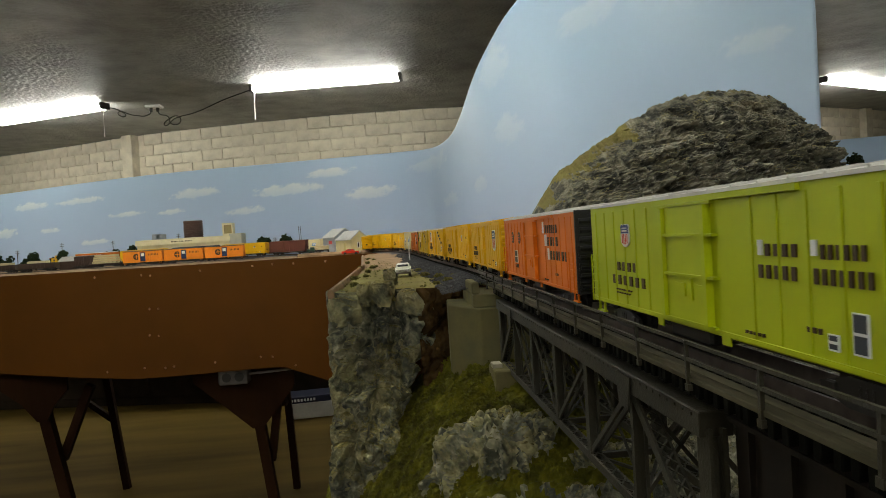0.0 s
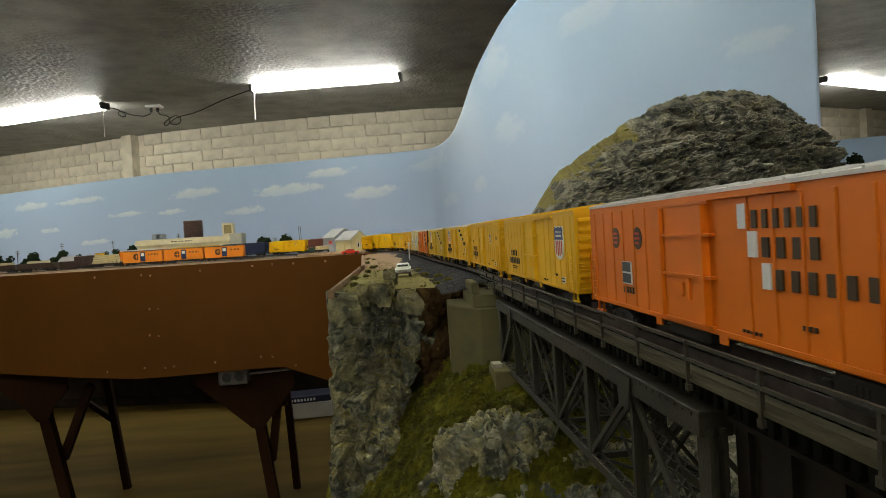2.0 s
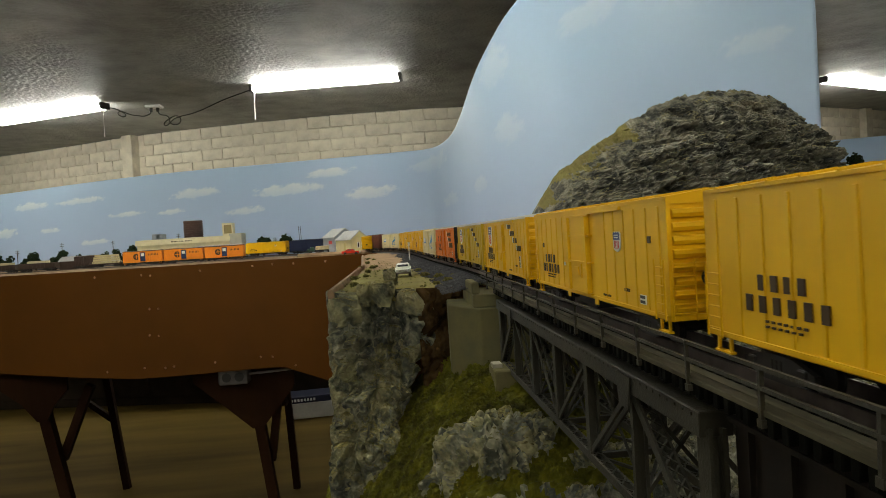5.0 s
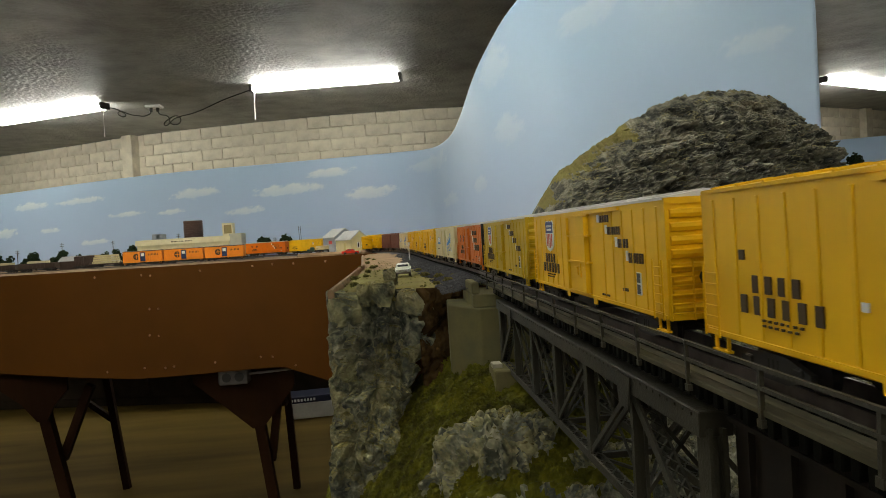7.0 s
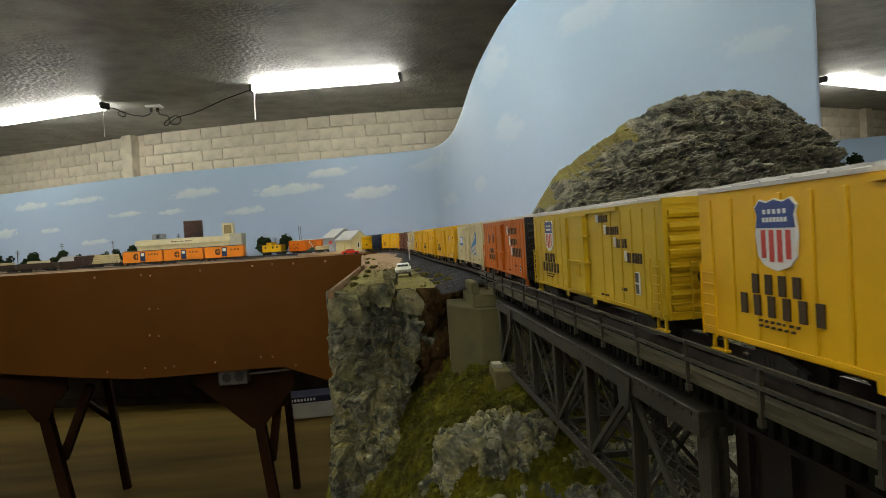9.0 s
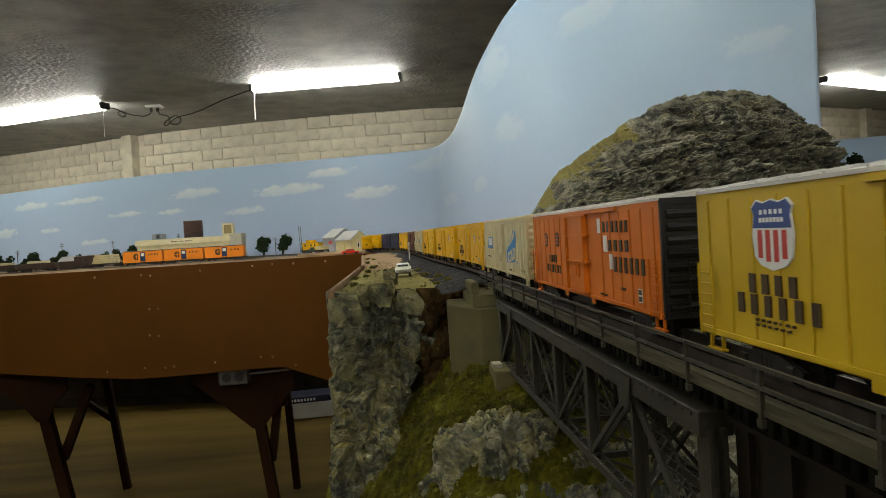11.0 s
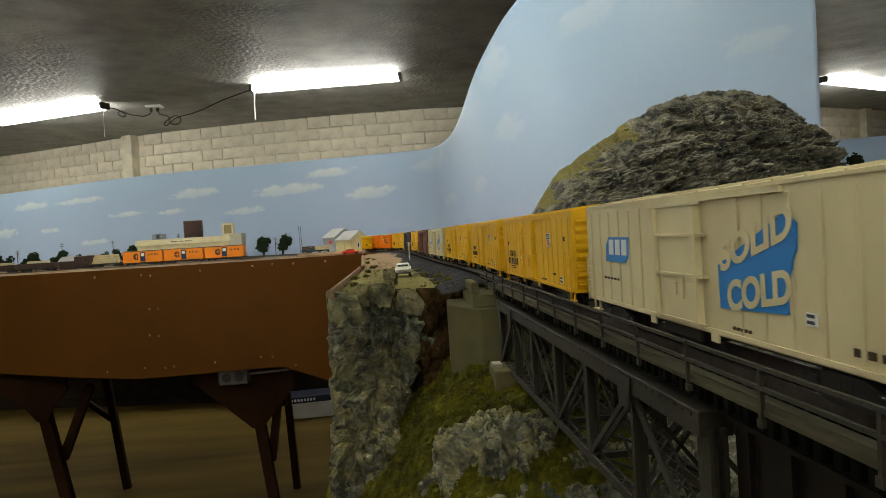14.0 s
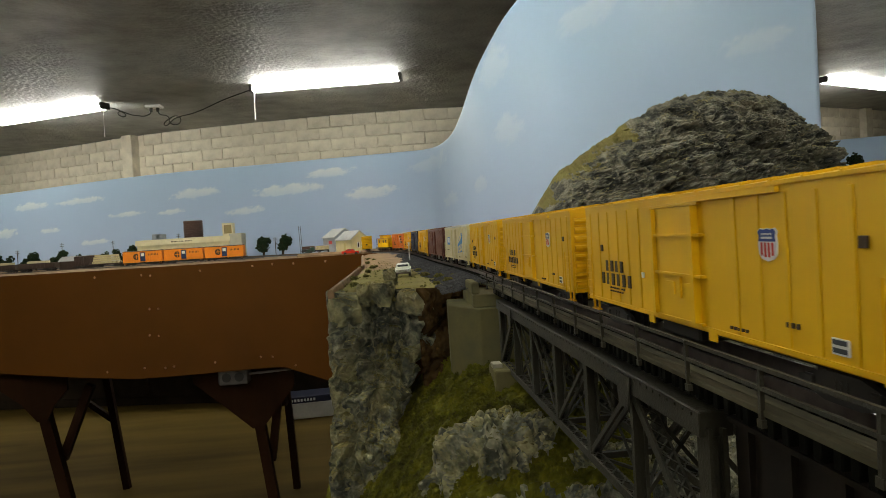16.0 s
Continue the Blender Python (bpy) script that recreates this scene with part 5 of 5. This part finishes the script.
for q in ((0.004, 0.775, 1.198, (0.0075, 0.010, 0.011), 1), (-0.007, 0.722, 1.186, (0.0145, 0.014, 0.014), 3), (-0.023, 0.73, 1.185, (0.0085, 0.013, 0.013), 5), (0.028, 0.722, 1.173, (0.021, 0.015, 0.016), 8),
          (-0.046, 0.722, 1.168, (0.019, 0.014, 0.018), 11)):
    boulder(*q)

# ---------- town ----------
def small_car(name, x, y, rz, col, label, z=1.1895):
    """A fifties saloon, nose along its own -y."""
    t = thing(name, pose(x, y, z, rz=rz), label, "toy car", "layout vehicles")
    bm = B()
    prof = [(-0.0285, 0.004), (-0.029, 0.0085), (-0.027, 0.0105), (-0.012, 0.0115), (-0.008, 0.0165), (-0.002, 0.0178), (0.007, 0.0178), (0.0125, 0.0165), (0.0165, 0.0122), (0.027, 0.0112), (0.0295, 0.0095), (0.029, 0.004)]
    lo = [(-0.0105, py, pz) for py, pz in prof]
    prism(bm, lo, (0.021, 0, 0))
    for v in bm.verts:
        if v.co.z > 0.013:
            v.co.x *= 0.78
    bmesh.ops.bevel(bm, geom=list(bm.edges), offset=0.0009, segments=2, affect="EDGES")
    part("body", bm, paint(*col, rough=0.2), t)
    for py, pz, h, lab in ((-0.0102, 0.0140, 0.0042, "windscreen"), (0.0148, 0.0143, 0.0036, "rear_window")):
        bm = B()
        box(bm, (0, py, pz), (0.0145, 0.0016, h), Matrix.Rotation(0.7 if py < 0 else -0.7, 3, "X"))
        part(lab, bm, P_GREY, t)
    for sx in (-1, 1):
        bm = B()
        box(bm, (sx * 0.0092, 0.003, 0.0146), (0.0008, 0.015, 0.0034), Matrix.Rotation(sx * -0.3, 3, "Y"))
        part("side_window", bm, P_GREY, t)
        bm = B()
        rod(bm, (sx * 0.0078, -0.0295, 0.0088), (sx * 0.0078, -0.0278, 0.0088), 0.0017, seg=10)
        part("headlight", bm, P_WHITE, t)
        for py in (-0.0185, 0.018):
            bm = B()
            rod(bm, (sx * 0.0108, py, 0.0041), (sx * 0.0078, py, 0.0041), 0.0041, seg=14)
            part("wheel", bm, M_BLACK, t)
    bm = B()
    box(bm, (0, -0.0292, 0.0052), (0.0215, 0.0018, 0.0022), bev=0.0006)
    part("bumper", bm, M_RAIL, t, "chrome front bumper")
    bm = B()
    for k in range(4):
        box(bm, (0, -0.0290, 0.0068 + 0.0009 * k), (0.011, 0.0012, 0.0004))
    part("grille", bm, M_RAIL, t)


small_car("saloon_car", 0.0235, 0.955, -3, ("car_cream", (0.72, 0.74, 0.64)), "pale cream fifties saloon model parked on the turf")
small_car("saloon_car", -0.112, 2.238, 80, ("car_red", (0.62, 0.04, 0.02)), "bright red saloon model beside the depot", 1.1955)
small_car("saloon_car", -0.262, 2.36, 80, ("car_green", (0.02, 0.09, 0.05)), "dark green model car near the depot", 1.1925)


def lorry(x, y, rz):
    t = thing("lorry", pose(x, y, 1.2055, rz=rz), "small dark lorry model with a pale load", "toy lorry", "layout vehicles")
    bm = B()
    box(bm, (-0.024, 0, 0.012), (0.014, 0.022, 0.016), bev=0.002)
    box(bm, (-0.036, 0, 0.009), (0.012, 0.018, 0.009), bev=0.002)
    part("cab", bm, paint("lorry_green", (0.02, 0.05, 0.03)), t)
    bm = B()
    box(bm, (0.012, 0, 0.008), (0.055, 0.023, 0.003))
    part("flatbed", bm, P_BLACK, t)
    bm = B()
    for k in range(3):
        box(bm, (0.012, 0, 0.012 + 0.0045 * k), (0.05 - 0.002 * k, 0.02, 0.004), bev=0.0004)
    part("load", bm, paint("lumber", (0.55, 0.46, 0.24)), t, "stack of pale sawn timber")
    for xx in (-0.03, 0.0, 0.03):
        for s in (1, -1):
            bm = B()
            rod(bm, (xx, s * 0.011, 0.0045), (xx, s * 0.008, 0.0045), 0.0045, seg=12)
            part("wheel", bm, M_BLACK, t)


lorry(-0.225, 2.36, 12)

# crossing post
cp = thing("crossing_sign", pose(0.0515, 1.47, 1.187), "white crossbuck sign post at the dirt road", "sign")
bm = B()
rod(bm, (0, 0, 0), (0, 0, 0.044), 0.0013, seg=8)
part("post", bm, P_WHITE, cp)
for a in (0.8, -0.8):
    bm = B()
    box(bm, (0, -0.0018 - 0.0006 * (a > 0), 0.040), (0.009, 0.0006, 0.0016), Matrix.Rotation(a, 3, "Y"))
    part("blade", bm, P_WHITE, cp)


def house(name, x, y, rz, w, l, h, rise, wall, roof, label, openings, over=0.004, z=1.1925):
    """A gabled building: gable towards its own -y."""
    t = thing(name, pose(x, y, z, rz=rz), label, "building", "town buildings")
    bm = B()
    prism(bm, [(-w / 2, -l / 2, -0.002), (w / 2, -l / 2, -0.002), (w / 2, -l / 2, h), (0, -l / 2, h + rise), (-w / 2, -l / 2, h)], (0, l, 0))
    part("wall", bm, wall, t)
    for s in (1, -1):
        bm = B()
        k = over / (w / 2)
        prism(bm, [(0, -l / 2 - over, h + rise), (s * (w / 2 + over), -l / 2 - over, h - rise * k), (s * (w / 2 + over), -l / 2 - over, h - rise * k + 0.002), (0, -l / 2 - over, h + rise + 0.0025)], (0, l + 2 * over, 0))
        part("roof", bm, roof, t)
    for face, a, b, ww, hh, nm, m in openings:
        bm = B()
        c = {"front": (a, -l / 2, b), "left": (-w / 2, a, b), "right": (w / 2, a, b)}[face]
        s = (ww, 0.0016, hh) if face == "front" else (0.0016, ww, hh)
        box(bm, c, s, bev=0.0003)
        o = part(nm, bm, m, t)
        if nm == "window":
            bm = B()
            for q in (-1, 1):
                d = Vector((ww / 2 * q, 0, 0)) if face == "front" else Vector((0, ww / 2 * q, 0))
                box(bm, Vector(c) + d, (0.0012, 0.0026, hh + 0.002) if face == "front" else (0.0026, 0.0012, hh + 0.002))
                box(bm, Vector(c) + Vector((0, 0, q * hh / 2)), (ww, 0.0026, 0.001) if face == "front" else (0.0026, ww, 0.001))
            part("frame", bm, P_WHITE, o)
    return t


W_YEL = mat("depot_yellow", (0.60, 0.53, 0.27), 0.7, vary=0.06, scale=80)
W_GRY = mat("shed_grey", (0.30, 0.33, 0.36), 0.7, vary=0.08, scale=80)
R_GRY = mat("tin_roof", (0.42, 0.43, 0.42), 0.5, vary=0.1, scale=90)
P_DOOR = paint("door_tan", (0.50, 0.42, 0.16))
P_PANE = paint("dark_pane", (0.03, 0.025, 0.02), rough=0.15)
# added pad lifts the depot so its foot fits the camera's view
pad = B()
box(pad, (-0.165, 2.325, 1.195), (0.24, 0.13, 0.022), Matrix.Rotation(-0.2, 3, "Z"), bev=0.006)
tagged(part("platform", pad, M_DIRT), "low sandy pad added to lift the depot", "platform", kind="structure")
house("depot", -0.110, 2.30, 35, 0.068, 0.098, 0.039, 0.026, W_YEL, R_GRY, "pale yellow depot with grey gable roof beside the track",
      [("front", -0.006, 0.019, 0.007, 0.016, "window", P_PANE), ("front", 0.009, 0.019, 0.007, 0.016, "window", P_PANE), ("left", -0.01, 0.014, 0.013, 0.026, "door", P_DOOR)], z=1.206)
shed = house("goods_shed", -0.156, 2.375, 30, 0.08, 0.09, 0.050, 0.026, W_GRY, R_GRY, "grey goods shed with tin roof and red sign",
             [("left", -0.012, 0.032, 0.024, 0.012, "sign", P_RED), ("front", 0.02, 0.017, 0.010, 0.026, "door", P_DOOR)], z=1.206)

# long white packing house with tank and cooler
W_CRM = mat("packing_cream", (0.74, 0.66, 0.40), 0.7, vary=0.06, scale=40)
ph = thing("packing_house", pose(-0.915, 3.24, 1.20), "long low cream packing house with printed bars on its front", "building", "town buildings")
bm = B()
box(bm, (0, 0, 0.045), (0.41, 0.10, 0.09), bev=0.001)
part("wall", bm, W_CRM, ph)
bm = B()
prism(bm, [(-0.21, -0.062, 0.072), (-0.21, -0.056, 0.095), (-0.21, 0.05, 0.099), (-0.21, 0.05, 0.094), (-0.21, -0.05, 0.090)], (0.42, 0, 0))
part("roof", bm, W_CRM, ph)
bm = B()
for k in range(15):
    if k not in (5, 9):
        box(bm, (-0.05 + k * 0.0063, -0.0598, 0.083), (0.004, 0.001, 0.0055))
part("sign", bm, P_INK, ph, "row of dark painted bars")
bm = B()
box(bm, (0.233, 0.0, 0.052), (0.055, 0.1, 0.105), bev=0.001)
part("annex", bm, mat("annex_grey", (0.50, 0.49, 0.38), 0.7, vary=0.06), ph)
bm = B()
box(bm, (0.188, 0.03, 0.125), (0.048, 0.05, 0.062), bev=0.001)
part("cooler", bm, W_CRM, ph)
bm = B()
box(bm, (0.190, 0.004, 0.127), (0.034, 0.002, 0.040))
part("cooler_panel", bm, paint("louvre", (0.28, 0.22, 0.09)), ph, "brown louvred panel")
bm = B()
for k in range(2):
    box(bm, (-0.14 + 0.018 * k, 0.03, 0.110 - 0.002 * k), (0.035, 0.04, 0.026), bev=0.001)
part("roof_unit", bm, W_GRY, ph)
tk = thing("storage_tank", pose(-0.918, 3.38, 1.19), "rust-brown ribbed round storage tank", "tank")
bm = B()
rod(bm, (0, 0, 0), (0, 0, 0.19), 0.043, seg=28)
M_TANK = mat("tank_rust", (0.085, 0.045, 0.035), 0.7, vary=0.2, scale=50)
part("shell", bm, M_TANK, tk)
for k in range(9):
    bm = B()
    rod(bm, (0, 0, 0.098 + 0.0105 * k), (0, 0, 0.103 + 0.0105 * k), 0.0470, 0.0435, seg=28)
    part("ring", bm, M_TANK, tk)


def pole(x, y, h, arms=2):
    t = thing("telegraph_pole", pose(x, y, 1.188), "thin dark telegraph pole with cross arms", "pole", "telegraph poles")
    bm = B()
    rod(bm, (0, 0, 0), (0, 0, h), 0.0016, 0.0012, seg=6)
    part("pole", bm, M_TRUNK, t)
    for k in range(arms):
        bm = B()
        box(bm, (0, -0.0012, h - 0.006 - 0.008 * k), (0.018, 0.0012, 0.0016))
        part("cross_arm", bm, M_TRUNK, t)


for x, y, h in ((-1.645, 3.2, 0.098), (-1.451, 3.2, 0.118), (-1.229, 3.2, 0.116), (-0.985, 3.36, 0.135), (-0.52, 3.30, 0.09)):
    pole(x, y, h)
lt = thing("signal_mast", pose(-0.372, 3.05, 1.19), "slim grey lattice signal mast", "mast")
for dx in (-0.004, 0.004):
    bm = B()
    rod(bm, (dx + 0.003, 0, 0), (dx, 0, 0.128), 0.001, seg=6)
    part("upright", bm, P_GREY, lt)
for k in range(11):
    bm = B()
    bar(bm, (-0.003, 0, 0.012 + k * 0.011), (0.004, 0, 0.012 + k * 0.011), 0.0008)
    part("rung", bm, P_GREY, lt)

# ---------- standing cars ----------
def forty(x, y, rz):
    t = railcar("parked_reefer", ("parked_orange", (0.80, 0.24, 0.012)), "short orange refrigerator car with round black emblem standing at the platform", P_INK, False, L=0.143, style="reefer", group="parked cars")
    bm = B()
    for s in (1, -1):
        y2 = s * (CW / 2 + 0.0003)
        rod(bm, (0.022 * s, y2, 0.032), (0.022 * s, y2 + s * 0.0004, 0.032), 0.0115, seg=24, mi=0)
        box(bm, (0.022 * s, y2 + s * 0.0006, 0.032), (0.017, 0.0004, 0.0025), mi=1)
        box(bm, (0.022 * s, y2 + s * 0.0006, 0.032), (0.0025, 0.0004, 0.017), mi=1)
    part("emblem", bm, (P_INK, paint("parked_orange", (0, 0, 0))), t, "round black cross emblem")
    bm = B()
    for s in (1, -1):
        box(bm, (-0.002 * s, s * (CW / 2 + 0.0012), 0.031), (0.019, 0.0026, 0.034), bev=0.0004)
    part("ice_door", bm, paint("door_navy", (0.02, 0.035, 0.10)), t, "navy door with white placard")
    bm = B()
    for s in (1, -1):
        box(bm, (-0.002 * s, s * (CW / 2 + 0.0026), 0.039), (0.012, 0.0006, 0.011))
    part("placard", bm, P_WHITE, t)
    bm = B()
    letters(bm, [(0.66, 0.90, 0.26, 0.42, 7)], 0, L=0.143)
    part("lettering", bm, P_INK, t)
    t.matrix_basis = pose(x, y, 1.1955, rz=rz)
    return t


for k in range(3):
    forty(-0.613 - 0.1525 * k, 2.672 + 0.004 * k, 180 - 180 - 1.5)
pk = railcar("parked_reefer", YELLOW, "yellow refrigerator car standing on the siding by the depot", P_ROOFW, False, group="parked cars", lettering=m_plain)
_m = car_pose(2.40)
pk.matrix_basis = Matrix.Translation(_m.to_3x3() @ Vector((0, 0.046, -0.001))) @ _m
bx = railcar("parked_boxcar", ("umber", (0.045, 0.026, 0.018)), "dark umber boxcar standing on the yard siding", None, False, L=0.10, eave=0.046, style="box", group="parked cars")
bx.matrix_basis = pose(-1.165, 2.79, 1.1955, rz=-6)


def gondola(x, y, rz, load):
    t = thing("gondola_car", pose(x, y, 1.1955, rz=rz), "low dark brown gondola car in the yard", "freight car", "parked cars")
    p = paint("gondola_brown", (0.05, 0.032, 0.022))
    bm = B()
    box(bm, (0, 0, 0.0125), (0.14, 0.034, 0.004))
    part("deck", bm, p, t)
    for s in (1, -1):
        bm = B()
        box(bm, (0, s * 0.0168, 0.021), (0.14, 0.0012, 0.018), bev=0.0003)
        side = part("side_panel", bm, p, t)
        for k in range(9):
            bm = B()
            box(bm, (-0.064 + 0.016 * k, s * 0.0178, 0.021), (0.0018, 0.0012, 0.018))
            part("stake", bm, p, side)
        bm = B()
        box(bm, (s * 0.0695, 0, 0.021), (0.0012, 0.033, 0.018), bev=0.0003)
        part("end_panel", bm, p, t)
    if load:
        bm = B()
        for q in range(4):
            box(bm, (0.01, -0.011 + 0.0073 * q, 0.026 + 0.002 * (q % 2)), (0.08, 0.0066, 0.022), bev=0.0006)
        part("load", bm, paint("crate_pale", (0.55, 0.48, 0.28)), t, "pale stacked crates")
    for xx in (-0.048, 0.048):
        truck(t, xx)


def flatcar(x, y, rz, load):
    t = thing("flatcar", pose(x, y, 1.1955, rz=rz), "dark flatcar loaded with pale stacked lumber", "freight car", "parked cars")
    bm = B()
    box(bm, (0, 0, 0.0125), (0.13, 0.034, 0.004), bev=0.0005)
    for k in range(9):
        for s in (1, -1):
            box(bm, (-0.06 + 0.015 * k, s * 0.0172, 0.016), (0.0015, 0.0015, 0.010))
    part("deck", bm, paint("flat_brown", (0.06, 0.035, 0.025)), t)
    for k in range(load):
        bm = B()
        for q in range(4):
            box(bm, (random.uniform(-0.002, 0.002), -0.011 + 0.0073 * q, 0.018 + 0.0085 * k), (0.10 - 0.006 * k, 0.0068, 0.0075), bev=0.0004)
        part("lumber", bm, paint("lumber", (0.55, 0.46, 0.24)), t, "pale sawn lumber")
    for xx in (-0.045, 0.045):
        truck(t, xx)


flatcar(-1.075, 2.73, -4, 4)
gondola(-1.33, 2.735, -6, False)
gondola(-1.485, 2.76, -8, True)
gondola(-1.64, 2.785, -10, False)
gondola(-1.41, 2.88, -7, True)
sh = house("yard_shed", -1.27, 2.96, 84, 0.06, 0.15, 0.034, 0.016, paint("shed_brown", (0.05, 0.03, 0.02)), R_GRY, "low brown yard shed with grey roof", [("right", 0.0, 0.016, 0.03, 0.022, "door", P_DOOR)])
# yard rails in front of the parked cars
yt = thing("yard_track", label="light rusty rails of the yard siding", category="track")
for dy in (-0.00825, 0.00825):
    bm = B()
    bar(bm, (-0.47, 2.672 + dy, 1.1935), (-1.12, 2.683 + dy, 1.1935), 0.001, 0.004)
    part("rail", bm, M_RAIL, yt)
    bm = B()
    bar(bm, (-1.12, 2.716 + dy, 1.1935), (-1.85, 2.80 + dy, 1.1935), 0.001, 0.004)
    part("rail", bm, M_RAIL, yt)
bm = B()
box(bm, (-0.80, 2.676, 1.1912), (0.68, 0.05, 0.003), bev=0.001)
box(bm, (-1.47, 2.76, 1.1912), (0.76, 0.06, 0.003), Matrix.Rotation(-0.11, 3, "Z"), bev=0.001)
part("roadbed", bm, M_BALLAST, yt)
# parked log cars beyond the depot
for k in range(2):
    t = thing("log_car", pose(-0.285 - 0.07 * k, 3.22, 1.196, rz=-8), "rusty log car with brown logs", "freight car", "parked cars")
    bm = B()
    box(bm, (0, 0, 0.010), (0.062, 0.03, 0.004))
    part("deck", bm, P_BLACK, t)
    for q in range(7):
        bm = B()
        rod(bm, (-0.03, -0.011 + 0.0055 * (q % 5), 0.017 + 0.007 * (q // 5)), (0.03, -0.011 + 0.0055 * (q % 5), 0.017 + 0.007 * (q // 5)), 0.004, seg=8)
        part("log", bm, paint("log_brown", (0.08, 0.035, 0.02)), t)
    for xx in (-0.018, 0.018):
        truck(t, xx)

# ---------- fittings ----------
def cable(name, pts, r, label, material=M_BLACK):
    cu = bpy.data.curves.new(name, "CURVE")
    cu.dimensions, cu.bevel_depth, cu.bevel_resolution, cu.resolution_u = "3D", r, 2, 8
    sp = cu.splines.new("BEZIER")
    sp.bezier_points.add(len(pts) - 1)
    for b, p in zip(sp.bezier_points, pts):
        b.co, b.handle_left_type, b.handle_right_type = p, "AUTO", "AUTO"
    cu.materials.append(material)
    return tagged(new(name, cu), label, "cable")


cable("power_cord", [(-2.36, 6.16, 2.53), (-2.25, 6.25, 2.50), (-2.22, 6.27, 2.46), (-2.28, 6.26, 2.49), (-2.16, 6.3, 2.47), (-2.06, 6.4, 2.49), (-2.03, 6.4, 2.53)], 0.0048, "black power cord looped below the ceiling")
cable("power_cord", [(-1.98, 6.4, 2.53), (-1.95, 6.35, 2.48), (-1.86, 6.3, 2.44), (-1.84, 6.3, 2.38), (-1.76, 6.3, 2.39), (-1.77, 6.3, 2.44), (-1.86, 6.3, 2.42), (-1.90, 6.3, 2.37), (-1.80, 6.28, 2.42), (-1.60, 6.2, 2.45), (-1.30, 6.0, 2.51), (-1.03, 5.76, 2.53)], 0.0048, "black power cord hanging between two lights")
bxo = thing("ceiling_outlet", pose(-2.01, 6.4, CEIL), "grey ceiling outlet box with two plugs", "outlet")
bm = B()
box(bm, (0, 0, -0.012), (0.14, 0.10, 0.022), bev=0.005)
part("plate", bm, M_WHITE, bxo)
for dx in (-0.03, 0.03):
    bm = B()
    rod(bm, (dx, 0, -0.022), (dx, 0, -0.06), 0.017, 0.012, seg=10)
    part("plug", bm, M_BLACK, bxo)
cable("pull_cord", [(-2.36, 6.15, 2.53), (-2.362, 6.15, 2.4), (-2.365, 6.15, 2.265)], 0.004, "thin white pull cord of the light", M_WHITE)
cable("pull_cord", [(-0.99, 5.72, 2.53), (-0.994, 5.72, 2.4), (-0.998, 5.72, 2.28)], 0.004, "thin white pull cord of the second light", M_WHITE)
ob = thing("outlet_box", pose(-0.512, 2.235, 0.825), "metal duplex outlet box below the fascia", "outlet")
bm = B()
box(bm, (0, 0.012, 0), (0.094, 0.05, 0.05), bev=0.004)
part("box_body", bm, mat("galvanised", (0.16, 0.15, 0.14), 0.45, metal=0.5, vary=0.2), ob)
for dx in (-0.02, 0.02):
    bm = B()
    rod(bm, (dx, -0.015, 0), (dx, -0.011, 0), 0.015, seg=14)
    part("socket", bm, M_BLACK, ob)
bm = B()
box(bm, (0, 0.02, 0.032), (0.03, 0.02, 0.02))
part("bracket", bm, M_BLACK, ob)
cable("outlet_cable", [(-0.47, 2.25, 0.828), (-0.40, 2.25, 0.83), (-0.29, 2.28, 0.83), (-0.17, 2.34, 0.82)], 0.004, "grey cable running from the outlet box", paint("cable_grey", (0.25, 0.24, 0.22)))


# ---------- movement ----------
def motions():
    """The train rolls along its line at an even pace."""
    for car, s0 in TRAIN:
        walk(car, [(k * 0.4, car_pose(s0 - SPEED * k * 0.4, 0.04 if car.name.startswith("caboose") else 0.07)) for k in range(41)])


motions()
